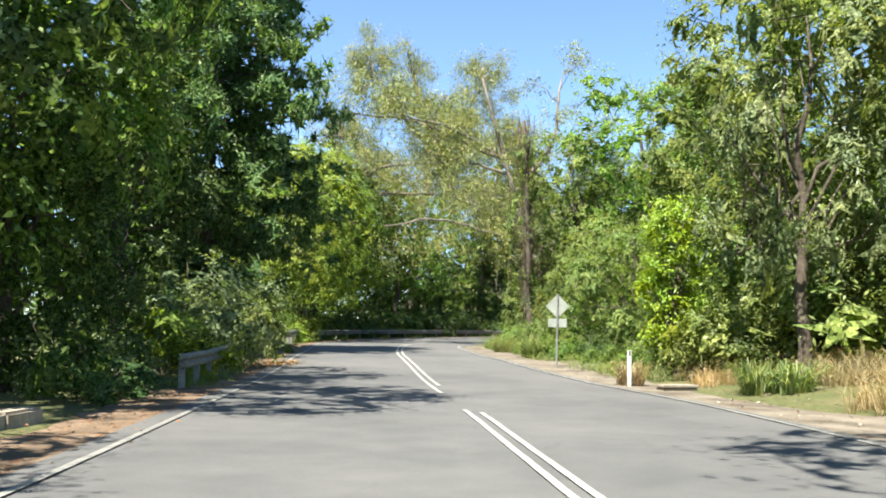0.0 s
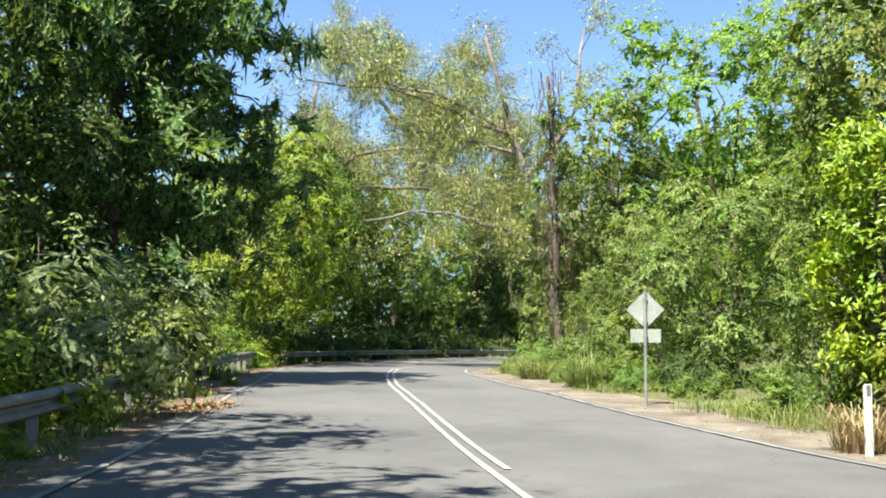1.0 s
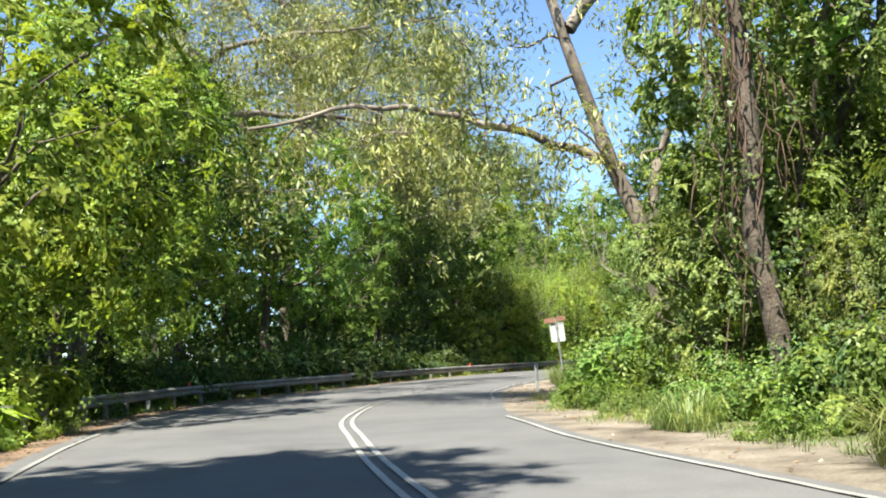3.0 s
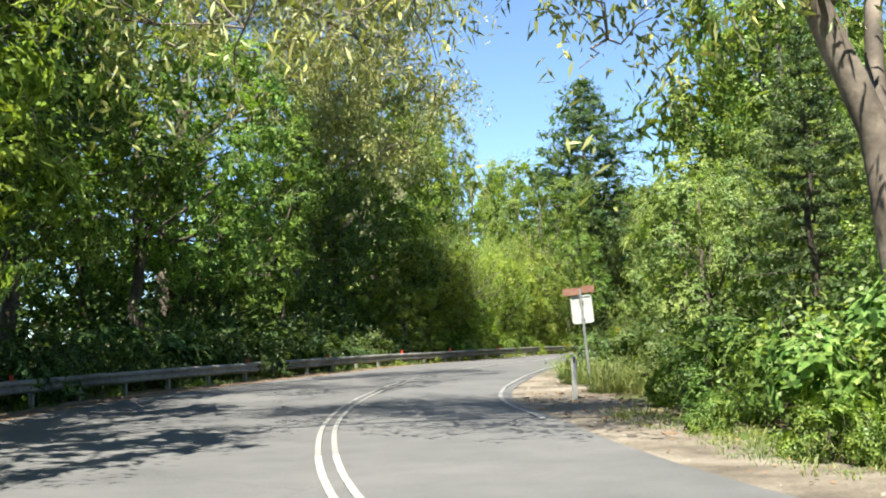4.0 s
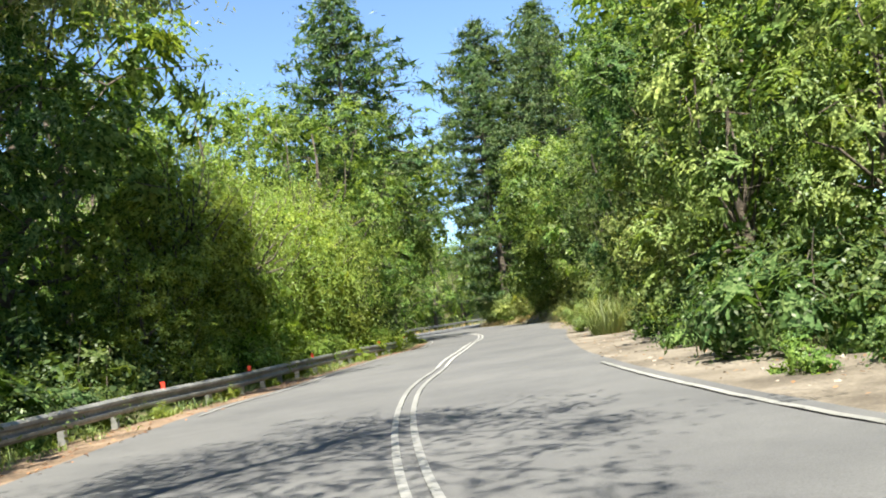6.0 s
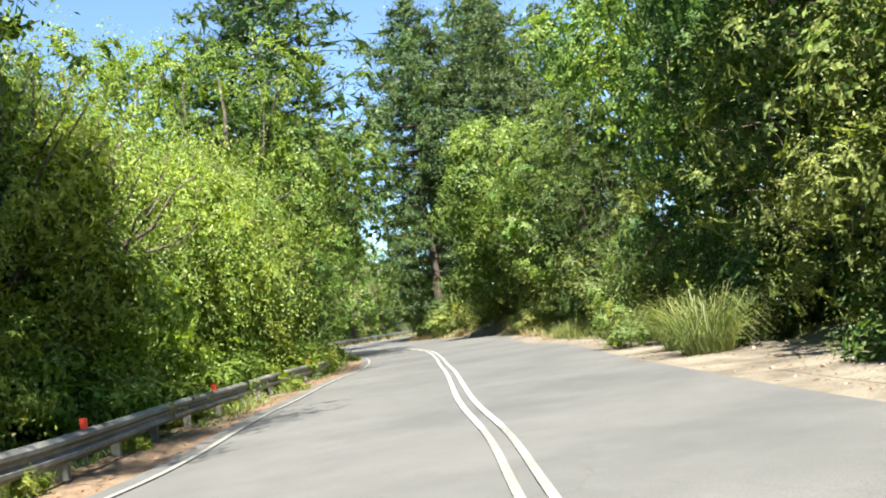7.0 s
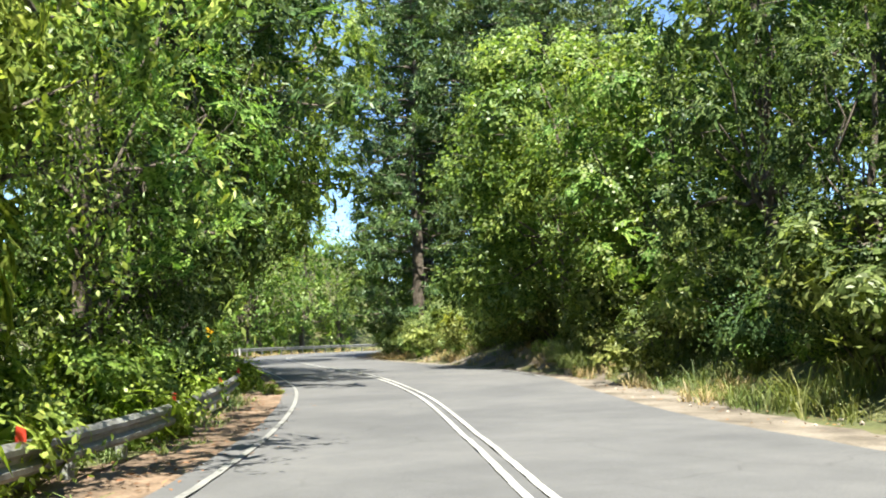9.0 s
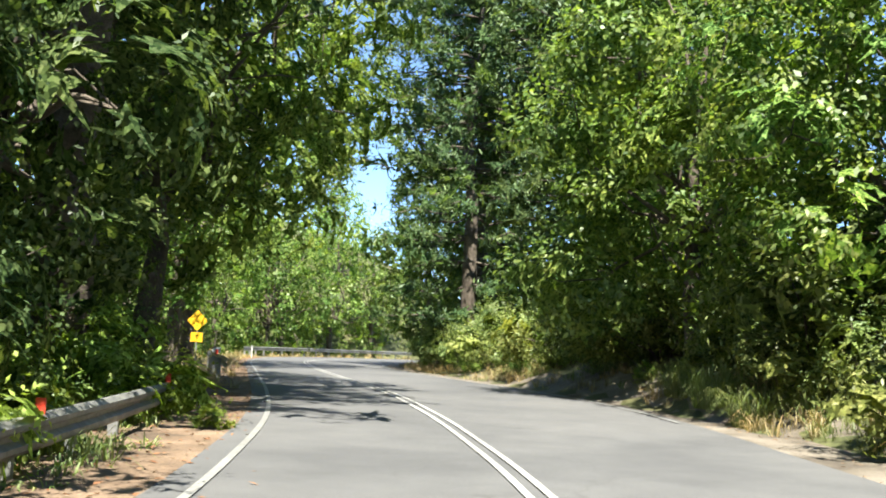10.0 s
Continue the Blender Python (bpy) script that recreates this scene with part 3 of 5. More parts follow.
def ground_height(xy):
    """The natural ground: a bank up on the right of the road, a fall on the left, a hill beyond the bend."""
    xy = np.atleast_2d(np.asarray(xy, float))
    s, lat, z = road_frame(xy)
    steep = np.interp(xy[:, 1], [-10, 10, 24, 40, 60, 72, 95, 105, 130, 150], [0.16, 0.16, 0.1, 0.12, 0.06, 0.1, 0.3, 0.5, 0.45, 0.25])
    right = np.clip(lat - 6.0, 0, 9) * steep + np.clip(lat - 15, 0, 60) * 0.03
    left = -np.clip(-lat - 7.2, 0, 30) * 0.06
    wave = 0.06 * np.sin(xy[:, 0] * 0.9 + 1) * np.sin(xy[:, 1] * 0.7) * ease(np.abs(lat), 5.5, 9)
    hill = 25 * np.exp(-(((xy[:, 0] - 28) / 30) ** 2 + ((xy[:, 1] - 172) / 34) ** 2)) * ease(np.abs(lat), 12, 34)
    rise = 19 * np.exp(-(((xy[:, 0] - 82) / 42) ** 2 + ((xy[:, 1] - 220) / 26) ** 2)) * ease(np.abs(lat), 8, 28)
    return z + right + left + wave + hill + rise - 0.05


def at_ground(x, y, sink=0.0):
    return (x, y, float(ground_height((x, y))[0]) - sink)


def spaced(lo, hi, step, reach):
    """Even steps inside, growing steps outside."""
    a = list(np.arange(lo, hi + 0.01, step))
    d, up, dn = step, [a[-1]], [a[0]]
    while up[-1] < reach:
        d *= 1.35
        up.append(up[-1] + d)
        dn.append(dn[-1] - d)
    return np.array(dn[:0:-1] + a + up[1:])


gx, gy = spaced(-30, 100, 1.1, 2500), spaced(-30, 205, 1.1, 2500)
XX, YY = np.meshgrid(gx, gy, indexing="ij")
flat_xy = np.c_[XX.ravel(), YY.ravel()]
zz = np.concatenate([ground_height(c) for c in np.array_split(flat_xy, 40)])
ny = len(gy)
ii, jj = np.meshgrid(np.arange(len(gx) - 1), np.arange(ny - 1), indexing="ij")
quads = np.stack([ii * ny + jj, (ii + 1) * ny + jj, (ii + 1) * ny + jj + 1, ii * ny + jj + 1], -1).reshape(-1, 4)
ground = mesh_object("ground", np.c_[flat_xy, zz], quads, SOIL, smooth=True)
tagged(ground, "grassy earth ground with banks beside the road", "ground", kind="structure")


def strip(name, a, b, level_a, level_b, mat, label, cols=8, kind="structure", category="", wob=0.0, seed=1):
    """A band between two lines of equal length, with a slightly wavering outer edge."""
    rng = np.random.default_rng(seed)
    n = len(a)
    w = np.convolve(rng.normal(size=n + 8), np.ones(9) / 9, "valid") * wob * 3
    d = unit(b - a)
    b = b + d * w[:, None]
    t = np.linspace(0, 1, cols + 1)
    p = a[:, None] * (1 - t)[None, :, None] + b[:, None] * t[None, :, None]
    _, _, z = road_frame(p.reshape(-1, 2))
    g = ground_height(p.reshape(-1, 2)).reshape(n, -1)
    z = z.reshape(n, -1) + level_a * (1 - t) + level_b * t
    z = np.maximum(z, g + 0.012)
    i, j = np.meshgrid(np.arange(n - 1), np.arange(cols), indexing="ij")
    k = cols + 1
    f = np.stack([i * k + j, (i + 1) * k + j, (i + 1) * k + j + 1, i * k + j + 1], -1).reshape(-1, 4)
    ob = mesh_object(name, np.c_[p.reshape(-1, 2), z.ravel()], f, mat, smooth=True)
    if ob.data.polygons[0].normal.z < 0:
        ob.data.flip_normals()
    return tagged(ob, label, category or name.replace("_", " "), kind=kind)


def matched(line, n=420):
    """The line cut into n even steps."""
    s = np.r_[0, np.cumsum(np.linalg.norm(np.diff(line, axis=0), axis=1))]
    u = np.linspace(0, s[-1], n)
    return np.stack([np.interp(u, s, line[:, k]) for k in range(2)], -1)


def beside(line, d):
    """The line moved d to its right."""
    t = unit(np.gradient(line, axis=0))
    return line + np.c_[t[:, 1], -t[:, 0]] * d


ML, MR = matched(LEFT), matched(RIGHT)
strip("road", beside(ML, -0.35), beside(MR, 0.25), 0.0, 0.0, ASPHALT, "grey sealed asphalt road with a bend", cols=14, category="road")
strip("shoulder", beside(MR, 0.2), beside(MR, 1.9), -0.012, -0.03, DUST, "dusty tan gravel shoulder beside the road", cols=6, wob=0.35, seed=3, category="shoulder")
strip("shoulder", beside(ML, -0.3), beside(ML, -1.7), -0.012, -0.03, LITTER, "brown leaf-strewn shoulder under the guard rail", cols=6, wob=0.3, seed=4, category="shoulder")
pull = MR[(MR[:, 1] > 58.5) & (MR[:, 1] < 100)]
bulge = np.interp(pull[:, 1], [58.5, 63, 68, 76, 82, 88, 96, 100], [0.3, 0.9, 1.6, 1.5, 0.9, 1.2, 0.7, 0.3])
tanv = unit(np.gradient(pull, axis=0))
strip("gravel_apron", beside(pull, 0.9), beside(pull, 1.3) + np.c_[tanv[:, 1], -tanv[:, 0]] * bulge[:, None], -0.016, -0.03, DUST, "pale dusty gravel apron beside the bend", cols=5, wob=0.25, seed=5, category="shoulder")


def painted(line, width, label, y0=-40.0, y1=400.0, lift=0.016, fades=(), mat=None):
    """A painted line on the road along part of a line, with breaks where fades lie (stretches of y)."""
    keep = (line[:, 1] >= y0) & (line[:, 1] <= y1)
    for a, b in fades:
        keep &= ~((line[:, 1] > a) & (line[:, 1] < b))
    runs, cur = [], []
    for k, on in enumerate(keep):
        if on:
            cur.append(k)
        elif cur:
            runs.append(cur)
            cur = []
    runs.append(cur)
    for run in runs:
        if len(run) < 3:
            continue
        p = line[run]
        a, b = beside(p, -width / 2), beside(p, width / 2)
        _, _, z = road_frame(p)
        n = len(p)
        v = np.r_[np.c_[a, z + lift], np.c_[b, z + lift]]
        f = [[k, k + n, k + n + 1, k + 1] for k in range(n - 1)]
        ob = mesh_object("lane_line", v, f, mat or PAINT)
        if ob.data.polygons[0].normal.z < 0:
            ob.data.flip_normals()
        tagged(ob, label, "road marking", "painted road lines", "structure")


for side, gap in ((-0.1, (15.4, 19.0)), (0.1, (15.0, 21.5))):
    painted(beside(CENTRE, side), 0.078, "worn white solid centre line on asphalt", fades=(gap, (58.5, 88)), y1=200)
    painted(beside(CENTRE, side), 0.072, "thin rubbed-off white centre line in the bend", y0=58.2, y1=88.3, mat=WORN_PAINT)
painted(LEFT, 0.085, "faded white edge line on asphalt", fades=((66, 86.5),), y1=190, mat=FADED_PAINT)
painted(RIGHT, 0.085, "faded white edge line on asphalt", fades=((53.5, 61), (82, 120)), y1=180, mat=FADED_PAINT)

# ---- guard rail ----
RAIL = smooth_line([(-5.05, 19.0), (-5.1, 20), (-5.95, 28.6), (-6.6, 36), (-7.2, 46), (-7.7, 53), (-7.95, 58.5), (-7.8, 63), (-7.0, 68.2), (-5.2, 72.8), (-2.5, 77), (0.8, 81.2), (3.9, 85.2), (6.9, 88.9), (9.6, 91.5), (13.1, 96), (16.1, 99.4), (20, 104.3), (23.6, 108.6), (27.9, 114.1), (31.2, 118.9), (34.5, 124)], 0.5)


def guard_rail(line, label, reflect, top_z=0.68, step=4.0):
    thing = empty("guard_rail", (0, 0, 0))
    tagged(thing, label, "guard rail", "guard rails")
    xy = line[:, :2]
    tan = unit(np.gradient(xy, axis=0))
    inn = np.c_[tan[:, 1], -tan[:, 0]]
    z = road_frame(xy)[2] + np.interp(xy[:, 1], [60, 90, 128, 136], [0, -0.19, -0.2, 0])
    prof = [(0.0, -0.155), (0.03, -0.15), (0.085, -0.105), (0.085, -0.06), (0.02, -0.018), (0.02, 0.018), (0.085, 0.06), (0.085, 0.105), (0.03, 0.15), (0.0, 0.155)]
    n, per = len(xy), int(step / 0.5)
    for a in range(0, n - 1, per):
        b = min(n, a + per + 1)
        v, f, m = [], [], len(prof)
        for k in range(a, b):
            for o, h in prof:
                v.append((*(xy[k] + inn[k] * o), z[k] + top_z - 0.155 + h))
            for o, h in prof:
                v.append((*(xy[k] + inn[k] * (o - 0.012)), z[k] + top_z - 0.155 + h))
        w = 2 * m
        for r in range(b - a - 1):
            for c in range(m - 1):
                f.append([r * w + c, (r + 1) * w + c, (r + 1) * w + c + 1, r * w + c + 1])
                f.append([r * w + m + c + 1, (r + 1) * w + m + c + 1, (r + 1) * w + m + c, r * w + m + c])
            f.append([r * w + m - 1, (r + 1) * w + m - 1, (r + 1) * w + w - 1, r * w + w - 1])
            f.append([r * w, r * w + m, (r + 1) * w + m, (r + 1) * w])
        mesh_object("beam", v, f, RAIL_STEEL, thing)
    first = None
    for k in range(2, n - 1, 4):
        place = (*(xy[k] - inn[k] * 0.1), z[k])
        turn = math.degrees(math.atan2(tan[k][1], tan[k][0]))
        if first is None:
            bm = box_bm(0.1, 0.12, 0.95, (0, 0, 0.13), 0.008)
            first = part("post", bm, STEEL, thing).data
            ob = thing.children[-1]
        else:
            ob = new("post", first)
            ob.parent = thing
        ob.matrix_basis = pose(*place, 0, 0, turn)
    shape = None
    for k in reflect:
        k = min(n - 2, k)
        if shape is None:
            shape = part("reflector", box_bm(0.02, 0.09, 0.16, (0, 0, 0.05), 0.004), RED, thing, "small red reflector").data
            ob = thing.children[-1]
        else:
            ob = new("reflector", shape)
            ob.parent = thing
            tagged(ob, "small red reflector")
        ob.matrix_basis = pose(*xy[k], z[k] + top_z, 0, 0, math.degrees(math.atan2(tan[k][1], tan[k][0])))
    return thing


guard_rail(RAIL, "dull galvanised W-beam guard rail on steel posts", [int(k / 0.5) for k in (52, 63, 68.5, 75, 79.5, 86.5, 99.5, 105.5, 111.8, 118.5)])
guard_rail(smooth_line([(41.2, 135.2), (42.6, 138.4), (45.2, 144), (49.8, 153), (54, 160.5)], 0.5), "dull guard rail curving away round the far bend", [9])
guard_rail(smooth_line([(62, 172.5), (66, 177), (72, 181.5), (80, 185), (90, 187.3)], 0.5), "distant guard rail on the outside of the bend", [])


# ---- signs and posts ----
def guide_post(x, y, label):
    thing = empty("guide_post", at_ground(x, y))
    tagged(thing, label, "guide post", "roadside guide posts")
    part("post", box_bm(0.1, 0.045, 1.0, (0, 0, 0.39), 0.012), WHITE, thing)
    part("reflector", box_bm(0.05, 0.008, 0.12, (0, -0.027, 0.82), 0.002), SMOKE, thing, "small dark reflector")
    return thing


def pole_bm(r, h, z0=-0.4, sides=14):
    bm = bmesh.new()
    bmesh.ops.create_cone(bm, cap_ends=True, segments=sides, radius1=r, radius2=r, depth=h, matrix=Matrix.Translation((0, 0, z0 + h / 2)))
    return bm


def diamond_sign(x, y, rz):
    thing = empty("road_sign", at_ground(x, y), rz)
    tagged(thing, "back of a grey diamond warning sign with a small plate", "road sign")
    part("pole", pole_bm(0.032, 2.78), STEEL, thing)
    bm = box_bm(0.56, 0.012, 0.56, (0, 0, 0), 0.005)
    bmesh.ops.rotate(bm, verts=bm.verts, cent=(0, 0, 0), matrix=Matrix.Rotation(radians(45), 3, "Y"))
    bmesh.ops.translate(bm, verts=bm.verts, vec=(0, 0.04, 1.98))
    part("diamond_panel", bm, SIGN_BACK, thing)
    part("lower_plate", box_bm(0.62, 0.012, 0.28, (0, 0.04, 1.44), 0.005), SIGN_BACK, thing)
    for z in (1.75, 2.2, 1.44):
        part("bracket", box_bm(0.1, 0.06, 0.035, (0, 0.005, z), 0.004), STEEL, thing)


def board_sign(x, y, rz):
    thing = empty("road_sign", at_ground(x, y), rz)
    thing.matrix_basis = Matrix.Translation(at_ground(x, y)) @ pose(0, 0, 0, 0, -4.5, 0) @ pose(0, 0, 0, 0, 0, rz)
    tagged(thing, "leaning sign back, white panel under a brown board", "road sign")
    part("pole", pole_bm(0.032, 2.75), STEEL, thing)
    part("panel", box_bm(0.5, 0.012, 0.66, (0, 0.04, 1.87), 0.03), PALE_PANEL, thing)
    part("board", box_bm(0.42, 0.03, 0.17, (-0.2, 0.0, 2.3), 0.006), BROWN_BOARD, thing, "brown name board seen from behind")
    part("board", box_bm(0.3, 0.03, 0.17, (0.18, 0.03, 2.33), 0.006), BROWN_BOARD, thing, "brown name board seen from behind")
    for z in (1.65, 2.08):
        part("bracket", box_bm(0.1, 0.06, 0.035, (0, 0.005, z), 0.004), STEEL, thing)


guide_post(4.5, 23.6, "white roadside guide post in dry grass")
guide_post(4.85, 65.3, "white roadside guide post beside the leaning sign")
guide_post(60.5, 168.5, "white roadside guide post on the far bend")
diamond_sign(3.75, 32.0, -22)
board_sign(6.62, 68.4, -28)
far_sign = empty("road_sign", at_ground(46.2, 147.5), -35)
tagged(far_sign, "yellow diamond warning sign by the far rail", "road sign")
part("pole", pole_bm(0.032, 2.6), STEEL, far_sign)
bm = box_bm(0.62, 0.012, 0.62, (0, 0, 0), 0.005)
bmesh.ops.rotate(bm, verts=bm.verts, cent=(0, 0, 0), matrix=Matrix.Rotation(radians(45), 3, "Y"))
bmesh.ops.translate(bm, verts=bm.verts, vec=(0, -0.04, 1.95))
part("panel", bm, YELLOW, far_sign)
part("plate", box_bm(0.5, 0.012, 0.4, (0, -0.04, 1.25), 0.01), YELLOW, far_sign)

# ---- kerb of the side entrance ----
kerb = empty("kerb", (0, 0, 0))
tagged(kerb, "weathered concrete kerb at the side entrance", "kerb")
kl = smooth_line([(-6.6, 2.0), (-5.9, 7), (-5.4, 11), (-5.15, 13.4)], 0.9)
for a, b in zip(kl[:-1], kl[1:]):
    d = b - a
    block = part("kerb_block", box_bm(np.linalg.norm(d) - 0.012, 0.34, 0.42, (0, 0, -0.05), 0.035), CONCRETE, kerb)
    block.matrix_basis = pose(*((a + b) / 2), float(road_frame((a + b) / 2)[2][0]), 0, 0, math.degrees(math.atan2(d[1], d[0])))
pit = empty("drain_block", at_ground(5.35, 22.4, 0.17), 20)
tagged(pit, "low weathered concrete block at the verge", "concrete block")
part("block", box_bm(0.9, 0.35, 0.35, (0, 0, 0.1), 0.03), CONCRETE, pit)
part("cap", box_bm(0.96, 0.4, 0.06, (0, 0, 0.3), 0.015), CONCRETE, pit)

# ---- stock of trees and shrubs, each built once ----
STOCK = {}


def stock(key, thing):
    STOCK.setdefault(key, []).append([thing, False])


def plant(key, x, y, scale=1.0, turn=None, tall=1.0, kind=0, sink=0.1, label=""):
    """Sets one of the stock at a place on the ground; the first use is the built one, the rest are copies."""
    entry = STOCK[key][kind % len(STOCK[key])]
    turn = (x * 57.3 + y * 31.7) % 360 if turn is None else turn
    m = pose(*at_ground(x, y, sink), 0, 0, turn) @ Matrix.Diagonal((scale, scale, scale * tall, 1))
    if entry[1]:
        ob = copy_thing(entry[0], m)
    else:
        ob, entry[1] = entry[0], True
        ob.matrix_basis = m
    if label:
        tagged(ob, label)
    return ob


def hedge(line, d, y0, y1, step, keys, lo, hi, seed):
    """A ragged row of shrubs beside a line."""
    rng = np.random.default_rng(seed)
    run = line[(line[:, 1] >= y0) & (line[:, 1] <= y1)]
    tan = unit(np.gradient(run, axis=0))
    for i, k in enumerate(range(0, len(run), max(1, int(step / 0.5)))):
        x, y = run[k] + np.array([tan[k][1], -tan[k][0]]) * (d + rng.normal() * 0.3) + tan[k] * rng.normal() * 0.3
        plant(keys[i % len(keys)], float(x), float(y), rng.uniform(lo, hi), kind=i)


for k in range(3):
    stock("broad", rounded_tree("tree", 10 + k, 13, 4.2, 0.6, L_BROAD, BARK, "tall leafy green tree beside the road"))
for k in range(2):
    stock("deep", rounded_tree("tree", 20 + k, 14, 4.0, 0.3, L_DEEP, BARK, "dark ivy-clad tree behind the guard rail", lobes=15, clumps=480, size=0.46, leaf=14, length=0.125, width=0.074, droop=0.3))
for k in range(3):
    stock("wattle", rounded_tree("tree", 30 + k, 9, 3.6, 0.2, L_WATTLE, BARK, "rounded olive-green wattle tree by the verge", clumps=430, leaf=16, size=0.42, length=0.11, width=0.055))
for k in range(2):
    stock("lush", rounded_tree("tree", 40 + k, 12, 4.8, 0.3, L_BROAD, BARK, "broad tree with layered clumps of glossy leaves", lobes=20, clumps=760, leaf=20, size=0.5, grow=0.75, length=0.19, width=0.11, tall=0.7))
for k in range(2):
    stock("over_deep", rounded_tree("tree", 120 + k, 13, 4.6, 4.8, L_DEEP, BARK, "dark leafy tree leaning out over the guard rail", lobes=15, clumps=480, leaf=14, size=0.5, length=0.13, width=0.076, droop=0.3, lean=3.4))
    stock("over_broad", rounded_tree("tree", 124 + k, 14, 4.6, 4.4, L_BROAD, BARK, "tall light green tree leaning out over the road", lobes=15, clumps=480, leaf=15, size=0.5, length=0.13, width=0.07, droop=0.35, lean=3.2))
stock("high", rounded_tree("tree", 129, 13.5, 4.0, 5.0, L_WATTLE, BARK, "tall olive-green tree with a high open crown", lobes=14, clumps=400, leaf=17, size=0.48, length=0.12, width=0.06, lean=-1.0))
stock("over_bright", rounded_tree("tree", 128, 10, 4.2, 2.4, L_WILLOW, BARK, "bright yellow-green tree leaning over the guard rail", lobes=15, clumps=480, leaf=15, size=0.45, length=0.12, width=0.065, droop=0.3, lean=2.6))
stock("canopy", rounded_tree("tree", 45, 17, 6.2, 5.0, L_BROAD, BARK, "tall spreading tree leaning over the road", lobes=17, clumps=480, leaf=14, size=0.55, length=0.15, width=0.085))
for k in range(2):
    stock("bright", rounded_tree("tree", 50 + k, 8, 3.8, 0.2, L_WILLOW, BARK, "bright yellow-green leafy tree behind the guard rail", clumps=420, leaf=15, size=0.4, length=0.125, width=0.07))
for k in range(2):
    stock("willow", willow_tree("willow", 60 + k, 8.5, 3.6, L_WILLOW, "bright weeping willow hanging over the guard rail"))
stock("thin", rounded_tree("tree", 70, 9.5, 3.6, 1.9, L_GREY, BARK, "slender grey-green tree on the dry bank", clumps=190, leaf=36, size=0.5, length=0.13, width=0.06, grow=0.7))
stock("far", rounded_tree("tree", 46, 12, 4.6, 0.3, L_BROAD, BARK, "distant leafy green tree", lobes=12, clumps=190, leaf=8, size=0.7, length=0.3, width=0.19))
stock("pine", pine_tree("pine", 80, 26, 6.6, 9.0, "tall dark pine tree above the willows", tiers=19, shape=0.55, leaf=9, length=0.36, width=0.075, thick=2.0))
stock("pine", pine_tree("pine", 81, 28, 7.0, 3.0, "tall dark pine tree behind the roadside trees", tiers=21, shape=0.5, leaf=9, length=0.36, width=0.075, thick=1.9))
stock("cedar", pine_tree("conifer", 82, 18, 5.4, 2.8, "blue-green drooping conifer overhanging the road", L_CEDAR, tiers=22, sag=-0.08, shape=0.4, length=0.2, width=0.06, leaf=16, packed=1, thick=2.1, mass=0.7, sprays=4, most=0.34))
stock("lime", rounded_tree("conifer", 90, 5.5, 0.95, 0.3, L_LIME, BARK, "narrow lime-green conifer among darker trees", "tree", lobes=22, clumps=170, leaf=26, size=0.24, length=0.13, width=0.05, droop=-0.3, tall=1.3))
for k in range(2):
    stock("bush", shrub("shrub", 100 + k, 2.6, 1.7, L_BROAD, "leafy green roadside shrub", leaf=24, length=0.11, width=0.06))
    stock("bramble", shrub("bramble", 104 + k, 2.2, 1.9, L_DEEP, "tangled bramble thicket at the road edge", leaf=24, length=0.1, width=0.065))
stock("glow", shrub("shrub", 108, 2.6, 1.7, L_WILLOW, "bright yellow-green shrub by the guard rail", length=0.12, width=0.06))
stock("silver", shrub("shrub", 109, 3.4, 2.1, L_GREY, "silver-grey leafy shrub behind the guard rail", clumps=70, leaf=40, length=0.13, width=0.05))
stock("olive", shrub("shrub", 110, 2.8, 1.8, L_WATTLE, "olive-green shrub on the bank", length=0.13, width=0.05))

# ---- far side of the first straight, behind the guard rail ----
for x, y, s, k in ((-11.5, -9, 1.2, 0), (-12, 1.5, 1.25, 1), (-11.6, 18.5, 1.15, 0), (-15, 25.5, 1.2, 1), (-15, 51.5, 0.7, 1)):
    plant("broad", x, y, s, kind=k)
for x, y, s, k in ((-8.6, 19.6, 0.6, 1), (-10.5, 31.5, 0.9, 0)):
    plant("deep", x, y, s, kind=k)
plant("over_broad", -10.4, 20.4, 0.92, turn=0, kind=0)
plant("over_deep", -9.4, 13.4, 1.0, turn=5, kind=1)
plant("deep", -13.5, 28.0, 0.9, kind=1)
# stands out of view, added so that its crown shades the road's left edge
plant("over_deep", -11.2, 4.2, 0.9, turn=0, kind=0)
plant("cedar", -9.0, 37.5, 0.98, tall=1.2)
for x, y, s in ((-6.9, 33.0, 1.0), (-7.2, 28.2, 1.1)):
    plant("silver", x, y, s)
for x, y, s, k in ((-5.9, 16.4, 0.6, 1), (-7.3, 19, 0.8, 0), (-7.9, 24, 0.9, 1), (-8.6, 41, 1.0, 0), (-8.9, 45.5, 0.9, 1)):
    plant("bramble", x, y, s, kind=k)
plant("glow", -7.0, 25.2, 0.85)
# round the outside of the bend
for x, y, s, k in ((-13.5, 57, 1.25, 0), (-10.3, 49.8, 0.62, 1)):
    plant("bright", x, y, s, kind=k)
plant("over_bright", -9.6, 65.6, 1.08, turn=-8)
plant("over_bright", -10.9, 58.6, 1.1, turn=0)
plant("wattle", 6.4, 53.6, 0.6, kind=1)
plant("wattle", 4.9, 51.4, 0.52, kind=2)
plant("wattle", 6.8, 52.8, 0.8, kind=1, tall=1.15)
plant("wattle", 5.8, 50.6, 0.62, kind=0, tall=1.1)
plant("high", 6.9, 50.4, 0.82, turn=0)
plant("wattle", 5.2, 47.8, 0.46, kind=0)
plant("bush", -7.4, 68.6, 0.4, kind=1)
for x, y, s in ((-9.3, 49, 1.0), (-9.2, 53.0, 1.1), (-8.9, 56.6, 1.3)):
    plant("glow", x, y, s)
